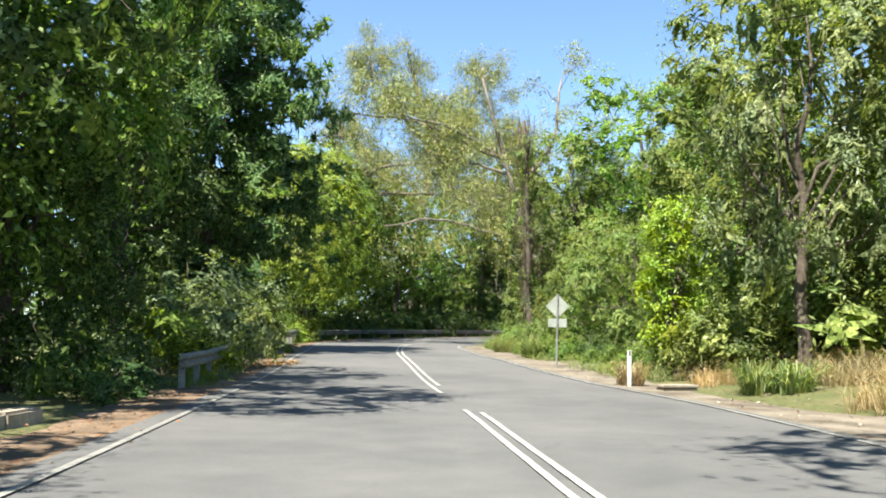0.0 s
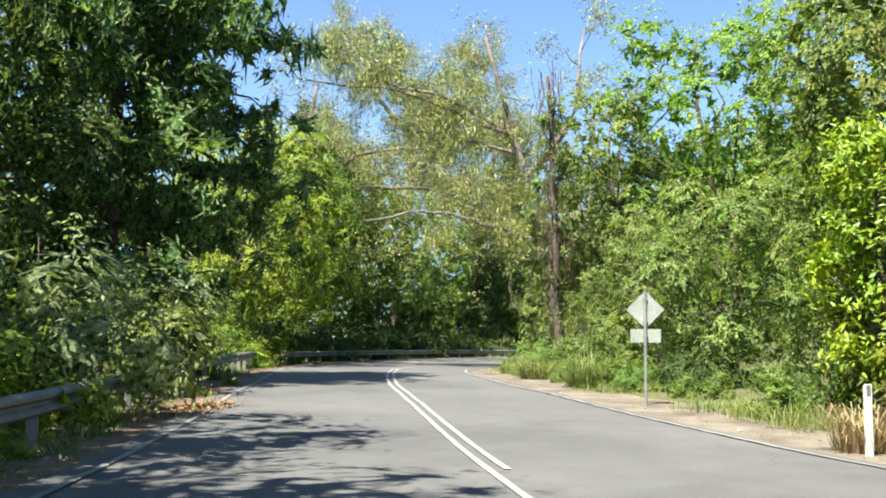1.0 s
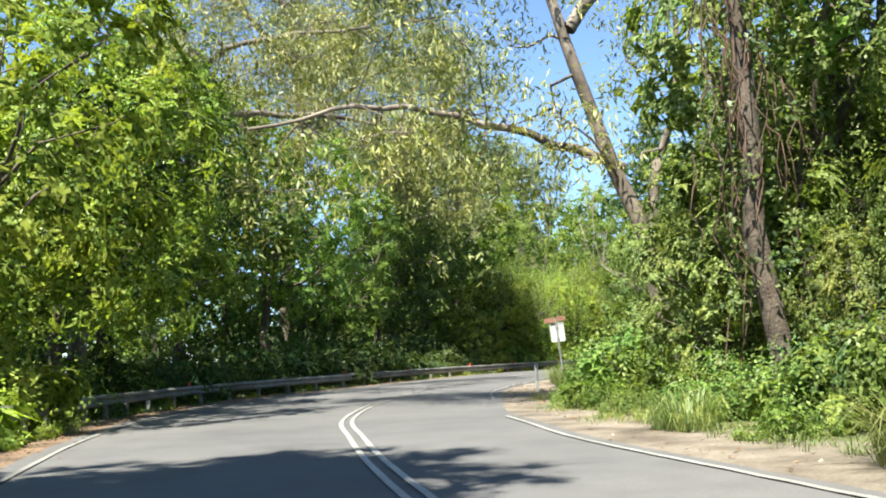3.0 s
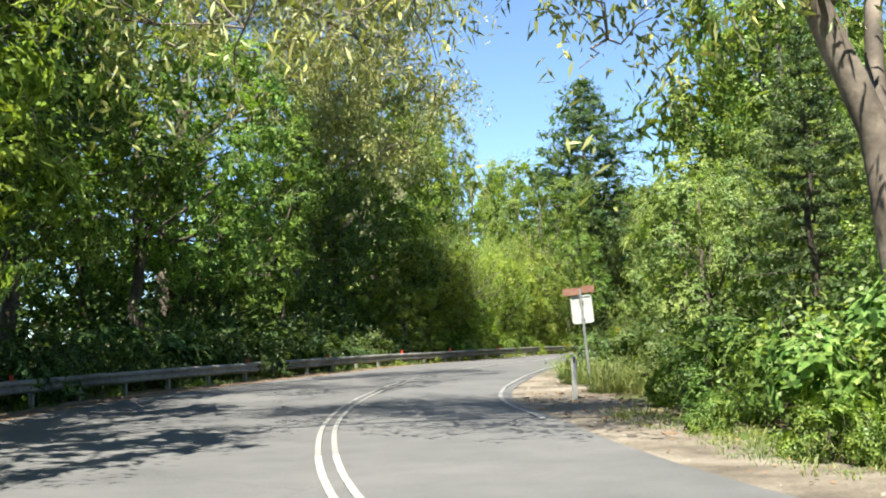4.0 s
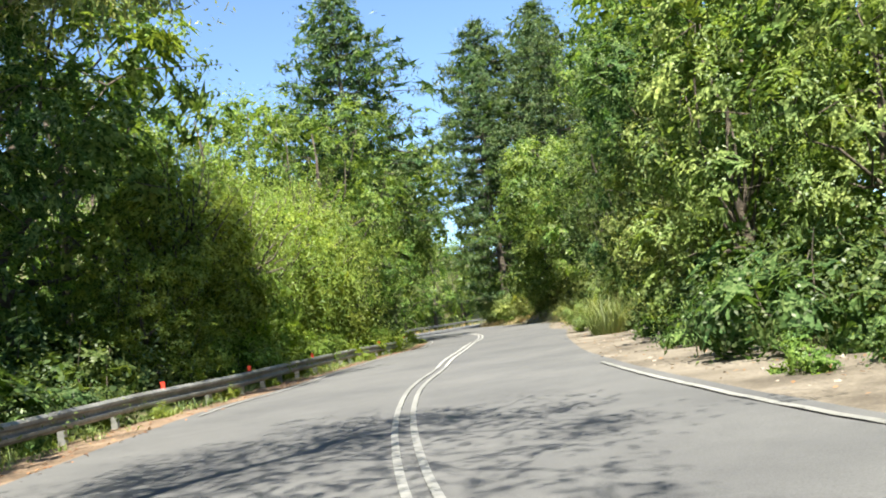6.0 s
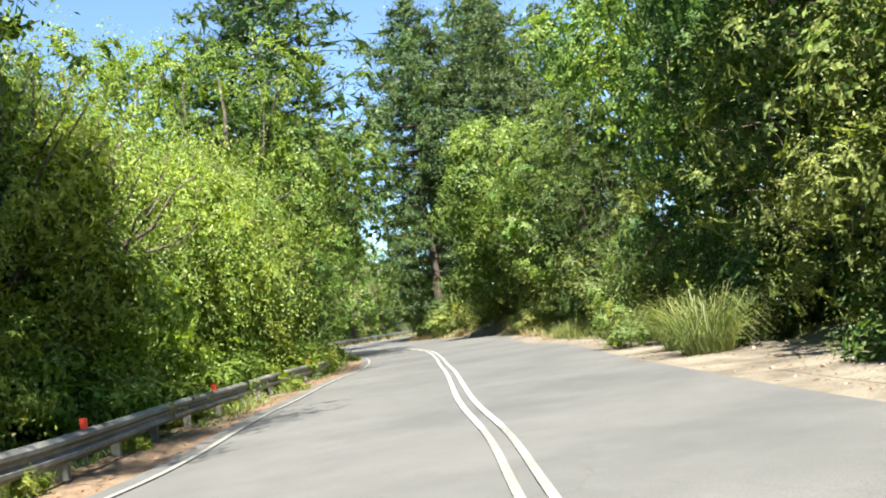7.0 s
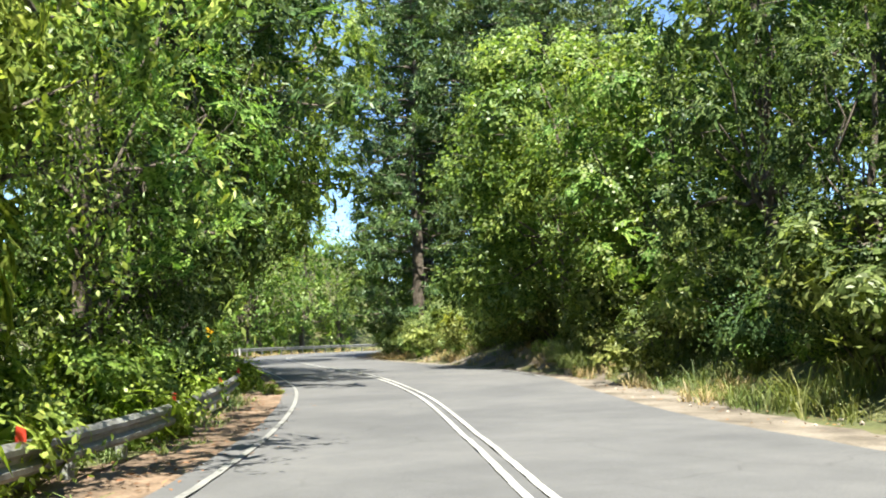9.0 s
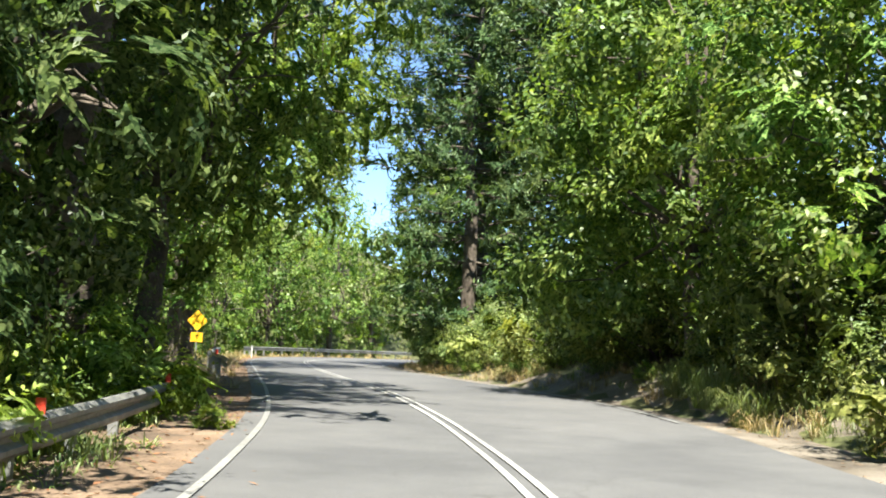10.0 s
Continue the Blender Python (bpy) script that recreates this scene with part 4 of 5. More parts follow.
plant("pine", -10, 88, 0.72, kind=1)
for x, y, s, k in ((-9, 83, 0.75, 1), (0, 92, 1.05, 1), (-5.6, 85.0, 1.15, 0), (-2.2, 89.4, 1.2, 1), (-12, 75, 1.1, 0)):
    plant("deep", x, y, s, kind=k)
for x, y, s, turn, k in ((-9.6, 73.4, 1.0, -24, 0), (-10.4, 69.6, 0.95, -14, 1), (2.6, 94.2, 0.75, -50, 1)):
    plant("over_deep", x, y, s, turn=turn, kind=k)
for x, y, s, turn, k in ((-3.6, 82.6, 0.95, -38, 0), (-7.4, 78.4, 0.95, -44, 1), (-0.4, 89.8, 0.82, -48, 0), (-13, 69, 1.1, -15, 1)):
    plant("over_broad", x, y, s, turn=turn, kind=k)
for x, y, s, k in ((-9.0, 60.5, 1.1, 0), (-9.0, 64.4, 1.2, 1), (-8.4, 68.8, 1.2, 0), (-6.9, 73, 1.15, 0), (-3.9, 77.9, 1.2, 1), (-0.5, 82.1, 1.2, 0), (2.7, 86.3, 1.2, 1), (5.7, 90.0, 1.1, 0), (8.6, 93.6, 1.0, 1), (-5.6, 75.6, 1.2, 1), (-2.3, 80.1, 1.2, 0), (1.2, 84.4, 1.2, 0), (4.2, 88.4, 1.2, 1)):
    plant("bramble", x, y, s, kind=k)
plant("bright", 8.6, 94.6, 0.85, kind=1)
hedge(RAIL, -4.6, 50, 96, 2.8, ("bramble", "bramble"), 1.5, 2.0, 26)

hedge(RAIL, -10.6, 56, 104, 4.5, ("far",), 0.5, 0.75, 31)
hedge(RAIL, -15.0, 18, 122, 6.0, ("far",), 0.5, 0.75, 30)

# ---- gum trees at the bend ----
gum_tree("gum_tree", 201, at_ground(-3.0, 90), [
    ([(0, 0, -0.5), (0.3, 0, 7), (1.4, 0.3, 14), (1.2, 0, 20), (-0.4, 0.2, 25.5)], 0.5, 34),
    ([(1.0, 0.2, 12), (-3.0, 0.5, 16), (-6.0, 0.2, 18)], 0.22, 22),
    ([(1.4, 0.2, 14), (4.6, -0.6, 20), (6.6, -0.5, 24.5)], 0.26, 30),
    ([(1.2, 0, 18), (-2.8, 0, 23), (-4.4, 0.4, 26)], 0.22, 26),
    ([(1.4, 0, 15), (6.0, -1.2, 18), (10, -2, 18)], 0.2, 26),
    ([(1.0, 0, 10), (5.0, -1, 13), (9.0, -1.5, 14)], 0.2, 22),
    ([(1.4, 0, 14), (3.0, 1, 18), (4.0, 2, 21)], 0.2, 20)], "tall pale gum tree with open hanging foliage", leaf_r=1.0, per=50)
gum_tree("gum_tree", 202, at_ground(6.3, 57.5), [
    ([(0, 0, -0.5), (-0.5, 0, 3.6), (-1.5, 0.2, 6.6), (-2.6, 0.4, 10.5), (-4.2, 0.8, 16)], 0.26, 7),
    ([(-1.0, 0.1, 5.5), (-3.6, 0.6, 6.6), (-6.6, 1.4, 7.5), (-9.8, 2.0, 7.0)], 0.13, 12),
    ([(-2.8, 0.4, 11), (-6.0, 1, 13), (-9.5, 1.6, 14)], 0.13, 14),
    ([(-2.0, 0.3, 9), (0.2, 0.5, 12), (0.6, 1, 16)], 0.18, 7),
    ([(-2.6, 0.4, 10), (-5, 1.2, 11), (-7.5, 1.8, 11.5)], 0.1, 16),
    ([(-2.8, 0.4, 11), (-8, 2.0, 13.5), (-13.5, 3.5, 14.5)], 0.13, 22),
    ([(-0.45, 0, 3.3), (0.1, 0.5, 5.6), (1.1, 1, 8), (1.4, 1.6, 13)], 0.15, 6)], "leaning gum tree with a long limb across the road", leaf_r=0.75, per=24)
gum_tree("gum_tree", 203, at_ground(3.5, 97), [
    ([(0, 0, -0.5), (0.5, -0.5, 7), (1.5, -1, 13), (2, -1, 18)], 0.42, 20),
    ([(1, -0.6, 10), (3.6, -3.6, 13), (5.4, -6.0, 13.2)], 0.2, 14),
    ([(1.2, -0.8, 12), (3.2, -4, 16), (4.4, -6.4, 17)], 0.2, 14),
    ([(0.8, -0.6, 9), (3, -4.4, 10.4), (4.6, -8.2, 10.0)], 0.16, 12),
    ([(1, -0.6, 11), (-3, -2, 15), (-5, -3, 17)], 0.2, 14)], "pale gum tree with hanging leaves over the road", leaf_r=0.85, per=38)

gum_tree("gum_tree", 204, at_ground(-10.2, 70.5), [
    ([(0, 0, -0.5), (0.8, 0, 7), (2.2, 0.3, 12), (2.8, 0.6, 17)], 0.36, 14),
    ([(1.0, 0.1, 8), (5.6, 1.6, 11), (10.4, 3.2, 11.2), (13.6, 4.6, 10.2)], 0.17, 24),
    ([(1.8, 0.2, 10), (6, -2.4, 12.4), (10.4, -3.6, 12.6)], 0.15, 18),
    ([(1.6, 0.2, 9), (4.6, 5, 11.6), (8.6, 9, 11.4)], 0.15, 18)], "tall gum tree with limbs arching over the bend", leaf_r=0.8, per=26)

# ---- second straight, behind the guard rail ----
for x, y, s, k in ((10.6, 97.6, 0.86, 1), (12.6, 99.6, 0.85, 0), (15.4, 102.8, 0.95, 1), (18.3, 106.4, 1.05, 0), (20.8, 110.2, 1.15, 1), (22.6, 113.4, 1.1, 0)):
    plant("willow", x, y, s, kind=k)
for x, y, s, k in ((28.2, 118.4, 1.0, 1), (30.8, 122.4, 1.05, 0), (33.0, 126.8, 1.0, 1), (24, 121, 1.15, 1)):
    plant("deep", x, y, s, kind=k)
for x, y, s, k in ((27, 127, 1.2, 0), (35, 133, 1.05, 1), (40.5, 143, 0.8, 0), (20, 118, 1.2, 2), (6.2, 98.6, 1.15, 1), (9.6, 106, 1.15, 2)):
    plant("broad", x, y, s, kind=k)
for x, y, s, k in ((13.8, 99.2, 0.6, 0), (17.6, 103.2, 0.55, 1), (22.0, 108.6, 0.55, 0), (26.4, 113.6, 0.55, 1), (30.4, 119.4, 0.6, 0), (33.8, 124.6, 0.6, 1), (36.6, 130, 0.8, 0)):
    plant("bush", x, y, s, kind=k)
plant("pine", 32.6, 124.4, 1.12, kind=0, tall=0.8)
plant("pine", 24, 142, 0.9, kind=1)
hedge(RAIL, -1.5, 95, 124, 2.1, ("glow", "bush", "glow"), 0.75, 1.05, 21)
# the far bend
for x, y, s, k in ((58, 177, 0.95, 0), (64.5, 183, 0.9, 1), (71.5, 188, 1.0, 2), (80, 192, 1.05, 0), (89, 194, 1.0, 1), (51, 169, 0.85, 2), (44, 158, 0.85, 1), (76, 197, 1.0, 2), (98, 195, 0.9, 2), (68, 193, 1.3, 0), (78, 200, 1.3, 0), (90, 203, 1.3, 0), (102, 203, 1.2, 0), (80, 212, 1.4, 0), (95, 214, 1.4, 0), (112, 206, 1.3, 0), (57, 198, 1.4, 0)):
    plant("far", x, y, s, kind=k)
for x, y, s, k in ((44.0, 149, 0.9, 0), (48.8, 158.5, 0.9, 1), (57, 171.5, 1.0, 0), (62.5, 176.5, 1.0, 1), (69.5, 182.8, 1.0, 0), (77, 187, 1.0, 1), (86, 190, 1.1, 0), (59.5, 174.5, 1.1, 1), (66, 180, 1.2, 0), (73.5, 185, 1.2, 1), (81.5, 188.5, 1.2, 0), (94, 191, 1.2, 1)):
    plant("bush", x, y, s, kind=k)
for x, y in ((62, 179.5), (66, 183), (70.5, 186.5), (75, 188.8), (80, 190.8), (86, 192.6), (48.5, 161)):
    plant("far", x, y, 0.4, label="dense leafy thicket on the far bend")
for x, y, s in ((56.5, 173, 1.5), (63.5, 180, 1.6), (50, 165, 1.4), (71, 185, 1.5)):
    plant("far", x, y, s)
for x, y, s in ((72, 184.5, 1.7), (80, 189, 1.8), (88, 193, 1.7)):
    plant("far", x, y, s)
# hill trees beyond the bend
for x, y, s in ((33, 178, 0.9), (38, 181, 1.1), (43, 179, 0.9), (47, 186, 1.2), (28, 186, 1.0)):
    plant("thin", x, y, s, tall=1.3, label="open-crowned tree on the grassy hill")
for x, y, s, k in ((14, 168, 0.6, 0), (24, 176, 0.65, 1), (31, 182, 0.6, 0), (8, 178, 0.6, 1)):
    plant("pine", x, y, s, kind=k)
for x, y, s, k in ((-14, 9.5, 1.3, 0), (-16.5, 19, 1.4, 0), (-15, 31, 1.35, 0), (-16, 43, 1.3, 0), (3, 166, 0.7, 0), (19, 182, 0.8, 2), (-8, 150, 1.0, 0), (-25, 120, 1.2, 1), (-20, 100, 1.3, 0), (-12, 100, 1.2, 0), (5, 110, 1.2, 0), (10, 118, 1.2, 0), (16, 128, 1.3, 0), (28, 137, 1.2, 1), (70, 138, 1.2, 0), (76, 148, 1.2, 0), (45, 105, 1.1, 0), (27, 78, 1.2, 0), (22, 68, 1.2, 0), (20, 58, 1.1, 0), (21, 44, 1.2, 0), (88, 162, 1.2, 0), (108, 188, 1.1, 0), (105, 172, 1.0, 0)):
    plant("far", x, y, s, kind=k)

# ---- near side of the first straight, on the bank ----
plant("thin", 8.5, 23.3, 0.92)
for x, y, s, k in ((11.2, 34.5, 0.72, 0), (14.5, 26, 1.1, 1), (14, 16, 1.1, 2), (12.5, 43, 0.78, 1), (10, 50, 0.95, 2), (12.5, 6, 1.1, 0), (14, -6, 1.2, 1)):
    plant("broad", x, y, s, kind=k)
for x, y, s in ((9.4, 26.0, 1.15), (8.2, 26.4, 0.95), (10.8, 24.4, 1.2), (7.2, 25.6, 0.7), (12.2, 22.6, 1.2)):
    plant("olive", x, y, s)
plant("high", 9.6, 28.8, 1.0, turn=0)
plant("high", 12.0, 21.5, 1.0, turn=70)
plant("lime", 6.4, 27.4, 1.0)
for x, y, s, k in ((7.6, 30.6, 0.75, 0), (7.0, 36.4, 1.02, 1), (6.4, 41.8, 1.05, 2), (6.9, 46.6, 0.95, 0), (10.5, 24.8, 0.9, 2)):
    plant("wattle", x, y, s, kind=k)
for x, y, s, k in ((4.6, 36.6, 0.55, 0), (3.3, 41.2, 0.5, 1), (2.9, 46.0, 0.45, 0), (2.9, 51.8, 0.55, 1), (3.2, 55.2, 0.6, 0), (3.9, 58.6, 0.6, 1), (8.9, 73.6, 0.5, 0), (9.9, 76.6, 0.55, 1), (5.6, 29.2, 0.6, 0), (5.2, 34.4, 0.62, 1), (4.1, 38.8, 0.7, 0), (3.9, 44.0, 0.7, 1), (3.8, 50.0, 0.85, 0), (4.3, 53.6, 1.4, 1), (5.2, 56.6, 1.6, 0), (5.0, 59.4, 1.45, 1), (6.0, 61.8, 1.2, 0), (5.4, 50.6, 1.5, 1), (5.4, 46.2, 1.35, 0), (5.8, 42.2, 1.3, 1), (4.0, 47.4, 0.95, 0), (3.9, 49.8, 1.1, 1)):
    plant("bush", x, y, s, kind=k)
for x, y, s, k in ((5.6, 47.4, 1.0, 0), (6.3, 51.6, 1.1, 1), (6.8, 60.5, 1.1, 0), (7.4, 64.0, 1.1, 1)):
    plant("bramble", x, y, s, kind=k)
for x, y, s, k in ((10.0, 54.5, 0.85, 0), (13.0, 61.0, 0.8, 1)):
    plant("deep", x, y, s, kind=k)
plant("pine", 11.5, 66.5, 0.4, kind=1)
hedge(RIGHT, 3.7, 27, 45, 2.0, ("bush", "bramble", "bush"), 0.55, 0.85, 32)
# inside of the bend and the second straight
for x, y, s, k in ((10.6, 69.6, 0.95, 0), (12.8, 73.4, 1.1, 1), (15.2, 78.2, 1.15, 2), (17.0, 82.4, 1.15, 0), (15.8, 72, 1.3, 1), (20.6, 86.6, 1.2, 2), (24.0, 90.2, 1.1, 0), (30.4, 98.6, 0.85, 1), (33.6, 102.6, 0.8, 2), (44.0, 114.5, 0.9, 2)):
    plant("wattle", x, y, s, kind=k)
for x, y, s, k in ((20, 79, 1.1, 0), (25, 86, 1.15, 1), (30.5, 92.5, 1.2, 2), (36.5, 97.5, 1.25, 0), (42, 103, 1.25, 1), (49, 111.5, 1.25, 2), (55.5, 119, 1.2, 0)):
    plant("broad", x, y, s, kind=k)
for x, y, s, k in ((27.4, 94.4, 0.7, 0), (36.8, 106.6, 0.85, 1), (40.5, 110.6, 0.85, 0)):
    plant("deep", x, y, s, kind=k)
for x, y, s, k in ((50.0, 125.0, 1.12, 0), (46.5, 117.6, 0.85, 1), (56.5, 131.5, 1.0, 1)):
    plant("lush", x, y, s, kind=k)
for x, y, s, k in ((60.6, 146.6, 1.3, 1), (66, 152, 1.35, 0), (63.5, 140.5, 1.3, 1), (70, 147, 1.3, 0), (58.5, 133, 1.1, 1)):
    plant("pine", x, y, s, kind=k)
for x, y, s, k in ((9.0, 71.4, 0.95, 0), (10.6, 75.0, 1.0, 1), (12.6, 78.4, 1.0, 0), (14.8, 81.6, 0.9, 1), (17.6, 85.2, 0.8, 0), (8.4, 67.2, 0.9, 1), (22.4, 90.6, 0.7, 0), (25.6, 94.6, 0.6, 1)):
    plant("bramble", x, y, s, kind=k)
for x, y, s, k in ((29.6, 98.8, 0.7, 0), (32.4, 102.6, 0.7, 1), (48.2, 121.4, 0.9, 0), (51.4, 127, 1.0, 1), (54.8, 134, 1.1, 0), (58.2, 141.6, 1.0, 1), (61.8, 149.5, 0.9, 0)):
    plant("olive", x, y, s, kind=k)
for x, y, s, k in ((65.5, 155.5, 0.85, 0), (74, 162, 0.95, 1), (84, 168, 0.9, 2)):
    plant("broad", x, y, s, kind=k)

hedge(RIGHT, 4.6, 70, 96, 2.4, ("bramble", "bush", "bramble"), 0.9, 1.35, 22)
hedge(RIGHT, 4.2, 96, 128, 2.2, ("olive", "bush", "bramble", "bush"), 0.8, 1.3, 23)
hedge(RIGHT, 6.4, 92, 130, 2.6, ("bush", "bramble"), 1.3, 1.9, 24)
hedge(RIGHT, 4.6, 128, 160, 3.0, ("olive", "bush"), 0.9, 1.4, 25)
hedge(RIGHT, 2.9, 116, 152, 2.4, ("olive", "bush", "olive"), 0.4, 0.75, 28)
hedge(RIGHT, 8.0, 124, 160, 3.0, ("bush", "bramble"), 1.4, 2.0, 29)
for x, y, s, k in ((26.0, 90.4, 0.8, 0),):
    plant("over_deep", x, y, s, turn=141, kind=k, label="dark leafy tree leaning over the road from the bank")
for x, y, s in ((66, 135, 1.1), (73, 154, 1.0)):
    plant("pine", x, y, s, kind=1)
# overhanging canopy and thickets behind
plant("canopy", 22.3, 110.4, 0.72)
plant("canopy", 26.6, 115.6, 0.74, turn=120)
plant("canopy", 39.3, 136.2, 1.28)
plant("canopy", 45.6, 148.5, 1.15)
plant("over_broad", 47.4, 151.0, 1.45, turn=-33, kind=0)
plant("over_broad", 37.2, 131.6, 1.1, turn=-38, kind=1)
# unseen tree beside the start, added to throw its shade on the right lane
plant("over_broad", 7.5, 2.4, 1.3, turn=180, kind=1)
for k, (x, y, s) in enumerate(((-11, 8, 1.6), (-13, 15, 2.2), (-13, 24, 2.2), (-13.5, 36, 2.3), (-13.5, 42, 2.2), (-12.5, 48, 1.6), (-15, 58, 2.4), (-15.5, 67, 2.4), (-13.5, 75, 2.4), (-11, 80, 2.0), (-6, 87, 2.2), (0, 97, 2.2), (5, 99, 2.2), (8.5, 99.5, 2.0), (17, 114, 2.0), (22.5, 118, 2.0), (27.5, 123, 2.0), (31, 130, 2.0), (36.5, 139, 1.8), (40, 149, 2.0), (61, 181, 2.0), (69, 187, 2.0), (79, 192, 2.0), (90, 195, 2.0))):
    plant("far", x, y, s * 0.23, label="dense leafy thicket behind the roadside trees")
for k, (x, y, s) in enumerate(((11, 28, 2.0), (10.5, 38, 2.0), (10, 45, 2.0), (9.5, 58, 2.0), (11.5, 64, 2.2), (15, 69, 2.2), (17.5, 75.5, 2.2), (20, 82.5, 2.2), (24, 87.2, 2.0), (28, 92, 2.2), (31.5, 96.5, 2.0), (36, 102, 2.0), (40.5, 107, 2.0), (46, 112, 2.0), (52, 119, 2.0), (56.5, 126, 2.0), (60, 134, 2.0), (64, 142, 2.0), (67, 150, 2.0), (74, 160, 1.8), (82, 167, 1.8))):
    plant("far", x, y, s * 0.2, label="dense leafy thicket behind the roadside trees")


# ---- fallen and dead wood ----
def dead_branch(seed, place, pts, g, label):
    rng = np.random.default_rng(seed)
    thing = empty("dead_branch", place)
    tagged(thing, label, "branch")
    wood = Tubes()
    line = np.array(pts, float)
    wood.add(line, np.linspace(g, g * 0.3, len(line)), 7)
    for _ in range(12):
        s = line[rng.integers(1, len(line))]
        e = s + unit(rng.normal(size=3) + [0, 0, 0.4]) * rng.uniform(0.5, 1.5)
        twig = Tubes()
        twig.add(bent(rng, s, e, 4, 0.12), np.linspace(g * 0.35, 0.006, 4), 5)
        twig.make("twig", DEADWOOD, thing)
    wood.make("stem", DEADWOOD, thing)


dead_branch(303, at_ground(4.4, 52.4), [(0, 0, 0), (-0.2, 0, 1.3), (-0.7, 0.1, 2.2), (-1.4, 0.2, 2.7)], 0.018, "bare grey dead twigs on top of the shrubs")


# ---- creeper-hung trunk on the inside of the bend ----
creeper = empty("creeper_trunk", at_ground(4.5, 48.8))
tagged(creeper, "dead brown creeper hanging from a bare trunk", "dead tree")
rng = np.random.default_rng(305)
wood, strands = Tubes(), Tubes()
stem = bent(rng, (0, 0, -0.3), (-0.5, 0.4, 11.5), 9, 0.02)
wood.add(stem, np.linspace(0.2, 0.08, 9), 8)
for k in range(110):
    a = stem[rng.integers(3, 9)] + rng.normal(size=3) * [0.3, 0.3, 0.4]
    strands.add(bent(rng, a, a + [rng.normal() * 0.25, rng.normal() * 0.25, -rng.uniform(1.2, 3.6)], 6, 0.05), np.linspace(0.018, 0.006, 6), 3)
wood.make("trunk", BARK, creeper)
low = stem[:6]
ivy = np.repeat(low, 9, 0) + rng.normal(size=(54, 3)) * [0.28, 0.28, 0.55]
ivy = np.c_[ivy, rng.uniform(0.28, 0.5, 54), unit(ivy - np.repeat(low, 9, 0))]
leaf_mesh("ivy", clump_leaves(rng, ivy, 30, 0.11, 0.07, 0.8, 0.3), L_DEEP, creeper, "dark green ivy round the trunk")
strands.make("hanging_creeper", DEADWOOD_BROWN, creeper, "tangled brown creeper strands")

# ---- grasses ----
def grass_band(name, label, line, d0, d1, y0, y1, count, h, mat, seed, r=0.25, lean=0.95, width=0.006, blades=12, category="grass"):
    """Tufts sown between two distances from a line."""
    rng = np.random.default_rng(seed)
    run = line[(line[:, 1] >= y0) & (line[:, 1] <= y1)]
    tan = unit(np.gradient(run, axis=0))
    vs, fs, n = [], [], 0
    k = rng.integers(0, len(run), count)
    d = d0 + (d1 - d0) * rng.uniform(0, 1, count) ** 0.8
    xy = run[k] + np.c_[tan[k][:, 1], -tan[k][:, 0]] * d[:, None] + rng.normal(size=(count, 2)) * 0.12
    patch = np.array([noise.noise(Vector((x * 0.35, y * 0.35, seed))) for x, y in xy])
    z = ground_height(xy)
    for (x, y), gz, pv in zip(xy, z, patch):
        if pv < -0.05:
            continue
        v, f = tuft_blades(rng, blades, h * rng.uniform(0.5, 1.2) * (0.7 + 1.4 * pv), r, lean, width)
        v += [x, y, gz]
        vs.append(v)
        fs += [[i + n for i in q] for q in f]
        n += len(v)
    return tagged(mesh_object(name, np.concatenate(vs), fs, mat), label, category, kind="stuff")


grass_band("grass", "long green verge grass in tufts", RIGHT, 1.5, 3.6, 24, 58, 1300, 0.38, L_GRASS, 11, width=0.006, lean=1.3)
grass_band("grass", "long green grass round the leaning sign", RIGHT, 2.6, 4.8, 60, 84, 1300, 0.68, L_GRASS, 12, width=0.006, lean=1.3)
grass_band("grass", "short green grass on the dirt edge", RIGHT, 0.9, 2.2, 50, 62, 420, 0.2, L_GRASS, 19, width=0.006, lean=1.2)
grass_band("dry_grass", "straw-coloured dry grass on the bank", RIGHT, 2.2, 7.0, 10, 25.5, 2600, 0.8, L_DRY, 13, width=0.006, lean=1.1)
grass_band("grass", "tall green grass on the bank", RIGHT, 1.6, 5.5, 92, 125, 1500, 0.55, L_GRASS, 14, width=0.007, lean=1.2)
grass_band("grass", "green bank grass below the trees", RIGHT, 1.6, 4.2, 108, 140, 1100, 0.5, L_GRASS, 18, width=0.009, lean=1.2)
grass_band("dry_grass", "pale dry grass along the far verge", RIGHT, 1.0, 3.0, 110, 160, 900, 0.55, L_DRY, 15, width=0.009, lean=1.2)
grass_band("grass", "green weeds under the guard rail", RAIL, -0.8, 0.45, 15, 124, 1300, 0.3, L_GRASS, 16, width=0.01, lean=1.4)
grass_band("dry_grass", "pale grass on the far bend", LEFT, -4.0, -0.8, 130, 185, 700, 0.5, L_DRY, 17, width=0.012)


def tussock(x, y, h, r, mat, label, blades=260, lean=0.8, width=0.01, seed=5, name="tussock", category="plant"):
    rng = np.random.default_rng(seed)
    v, f = tuft_blades(rng, blades, h, r, lean, width)
    ob = mesh_object(name, v, f, mat)
    ob.location = at_ground(x, y)
    return tagged(ob, label, category)


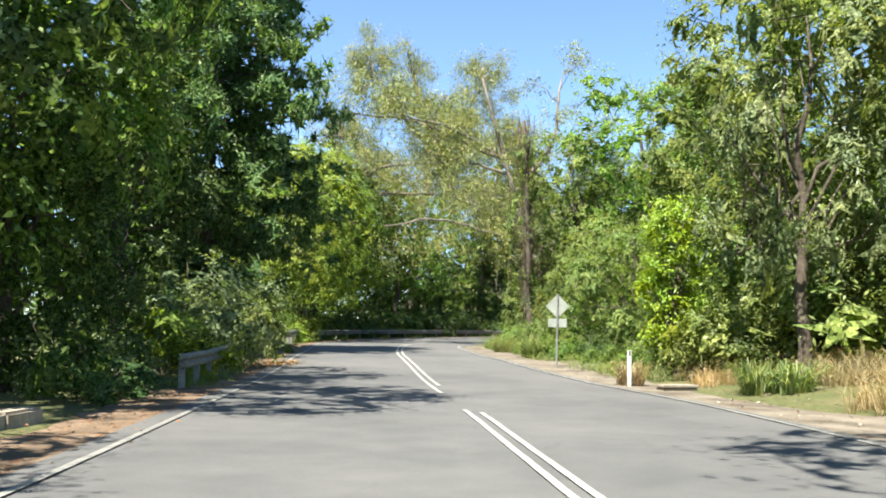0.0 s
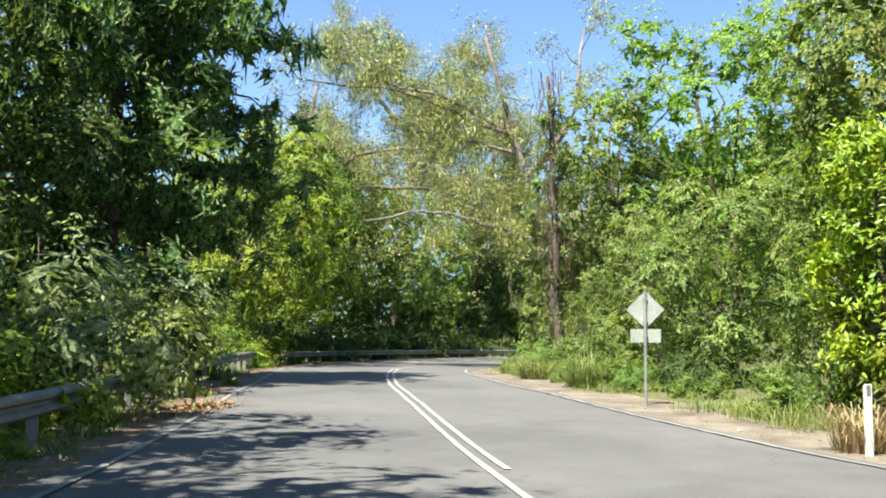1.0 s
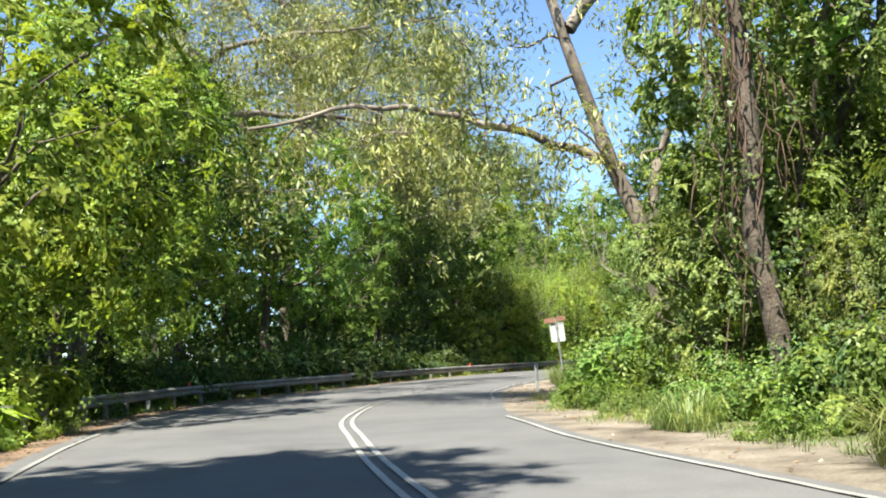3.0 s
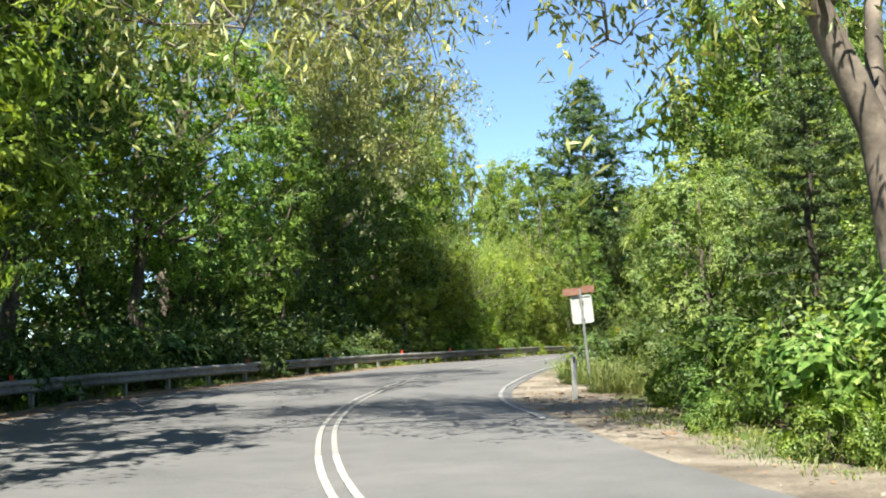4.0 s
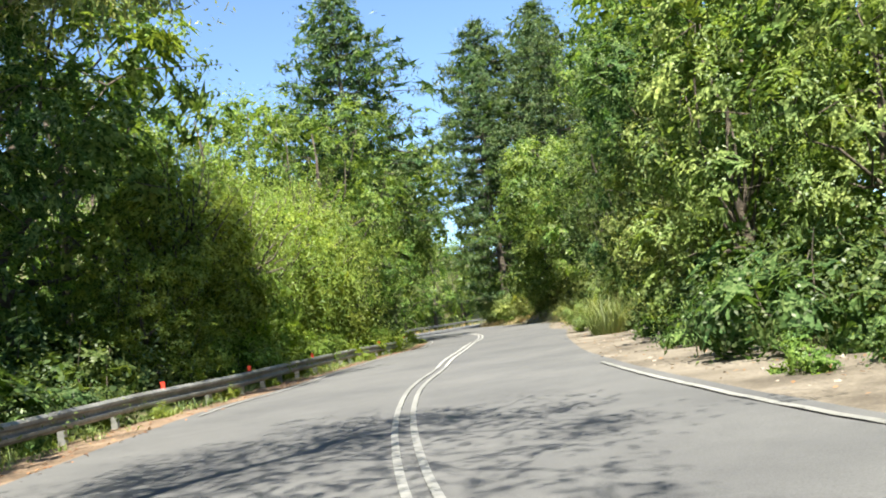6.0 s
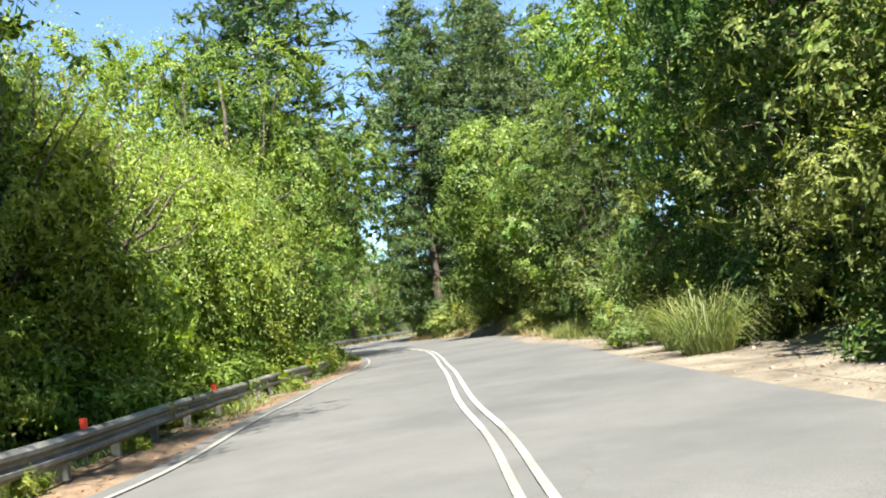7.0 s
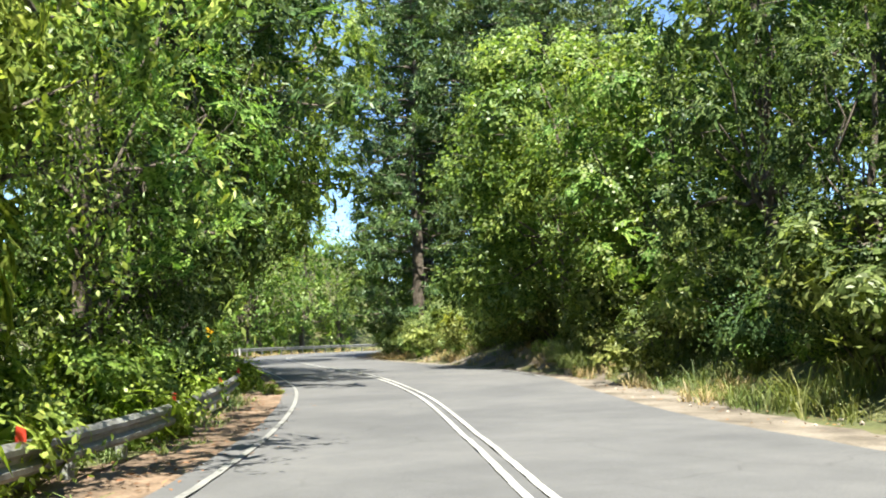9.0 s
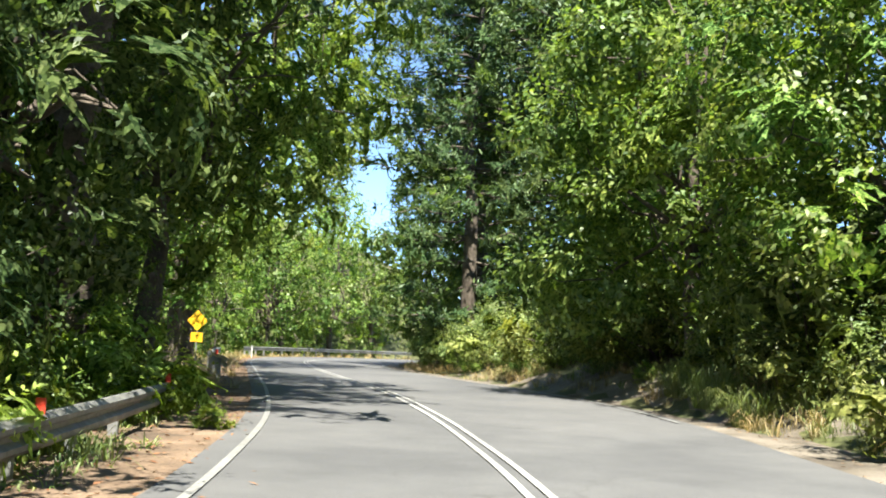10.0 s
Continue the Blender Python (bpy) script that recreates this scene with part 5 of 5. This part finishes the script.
tussock(4.62, 24.1, 0.75, 0.8, L_DRY, "dry straw tussock at the foot of the post", seed=21)
for k, (x, y, h) in enumerate(((6.7, 20.7, 0.75), (7.2, 20.2, 0.8), (6.9, 21.4, 0.8))):
    tussock(x, y, h, 1.0, L_GRASS, "clump of strappy dark green leaves on the bank", 200, 0.9, 0.016, 30 + k, "strap_leaf_clump")
plant("bush", 7.5, 21.2, 0.42, label="leafy green shrub among dry grass")
for k, (x, y, h) in enumerate(((3.6, 38.6, 1.25), (2.75, 43.2, 0.85), (2.6, 48.2, 0.7), (20.6, 90.8, 1.35), (22.0, 92.3, 1.2), (45.8, 121.4, 1.2), (44.0, 119.2, 0.9), (47.2, 123.2, 1.0), (7.0, 70.0, 0.8), (7.9, 72.2, 0.75), (6.3, 66.8, 0.8))):
    tussock(x, y, h, 1.1, L_GRASS, "tall arching green grass clump at the verge", 420, 1.15, 0.008, 40 + k, "grass_clump")

# weeds at the foot of the guard rail
rng = np.random.default_rng(91)
for k in range(9, len(RAIL) - 2, 7):
    d = unit(RAIL[k + 1] - RAIL[k - 1])
    x, y = RAIL[k] + np.array([d[1], -d[0]]) * rng.uniform(-0.5, 0.3) + rng.normal(size=2) * 0.4
    plant("glow", x, y, rng.uniform(0.12, 0.26), sink=0.02, label="low bright green weed at the guard rail foot")
plant("olive", 24.0, 95.6, 0.4)

# stones and broken bits on the gravel edge
rng = np.random.default_rng(92)
n = 1500
k = rng.integers(0, len(MR), n)
tr = unit(np.gradient(MR, axis=0))
xy = MR[k] + np.c_[tr[k][:, 1], -tr[k][:, 0]] * rng.uniform(0.45, 3.0, (n, 1))
zl = np.maximum(ground_height(xy), road_frame(xy)[2] - 0.03)
r = 0.012 + 0.05 * rng.uniform(0, 1, (n, 1, 1)) ** 4
v = np.einsum("nij,kj->nki", np.linalg.qr(rng.normal(size=(n, 3, 3)))[0], LUMP) * rng.uniform(0.6, 1.3, (n, 6, 1)) * r + np.c_[xy, zl + 0.005][:, None]
f = (np.arange(n)[:, None, None] * 6 + LUMP_FACES[None]).reshape(-1, 3)
tagged(mesh_object("gravel_stones", v.reshape(-1, 3), f, CONCRETE), "loose stones scattered on the gravel shoulder", "gravel", kind="stuff")

# broken earth and bark on the apron by the leaning sign
n = 420
xy = np.c_[rng.uniform(3.2, 7.4, n), rng.uniform(58.5, 67.5, n)]
lat = road_frame(xy)[1]
xy = xy[(lat > 3.5) & (lat < 6.8)]
n = len(xy)
r = 0.02 + 0.09 * rng.uniform(0, 1, (n, 1, 1)) ** 3
v = np.einsum("nij,kj->nki", np.linalg.qr(rng.normal(size=(n, 3, 3)))[0], LUMP) * rng.uniform(0.5, 1.4, (n, 6, 1)) * r * [1.3, 1.3, 0.5] + np.c_[xy, np.maximum(ground_height(xy), road_frame(xy)[2] - 0.03) + 0.01][:, None]
f = (np.arange(n)[:, None, None] * 6 + LUMP_FACES[None]).reshape(-1, 3)
tagged(mesh_object("earth_clods", v.reshape(-1, 3), f, LITTER), "broken brown earth clods on the gravel apron", "earth", kind="stuff")

# fallen leaves
k = rng.integers(0, len(MR), 2600)
xy = MR[k] + np.c_[tr[k][:, 1], -tr[k][:, 0]] * (0.5 + np.abs(rng.normal(size=(2600, 1))) * 1.3) + rng.normal(size=(2600, 2)) * 0.2
zl = np.maximum(ground_height(xy), road_frame(xy)[2] - 0.02) + 0.02
leaf = leaf_mesh("leaf_litter", leaves(rng, np.c_[xy, zl], np.tile([0, 0, 1.0], (2600, 1)), 0.09, 0.035, 0.0, 0.35, 1.0), L_DEAD, None)
tagged(leaf, "dead leaves and bark scraps on the gravel edge", "leaf litter", kind="stuff")
heap = rng.normal(size=(520, 2)) * [0.28, 0.75] + [-4.9, 30.2]
zh = np.maximum(ground_height(heap), road_frame(heap)[2] - 0.02) + 0.02 + 0.05 * rng.uniform(0, 1, 520)
heap_leaves = leaf_mesh("leaf_pile", leaves(rng, np.c_[heap, zh], np.tile([0, 0, 1.0], (520, 1)), 0.1, 0.05, 0.0, 0.5, 1.0), L_DEAD, None)
tagged(heap_leaves, "reddish-brown fallen leaves heaped by the guard rail", "leaf litter", kind="stuff")
rng = np.random.default_rng(77)
k = rng.integers(0, len(ML), 5200)
tl = unit(np.gradient(ML, axis=0))
xy = ML[k] + np.c_[tl[k][:, 1], -tl[k][:, 0]] * (-0.25 - np.abs(rng.normal(size=(5200, 1))) * 0.75) + rng.normal(size=(5200, 2)) * 0.3
zl = np.maximum(ground_height(xy), road_frame(xy)[2] - 0.02) + 0.02
leaf = leaf_mesh("leaf_litter", leaves(rng, np.c_[xy, zl], np.tile([0, 0, 1.0], (5200, 1)), 0.09, 0.045, 0.0, 0.35, 1.0), L_DEAD, None)
tagged(leaf, "scattered dead brown leaves along the shoulder", "leaf litter", kind="stuff")

for entries in STOCK.values():
    for thing, used in entries:
        if not used:
            for o in (*thing.children_recursive, thing):
                bpy.data.objects.remove(o)
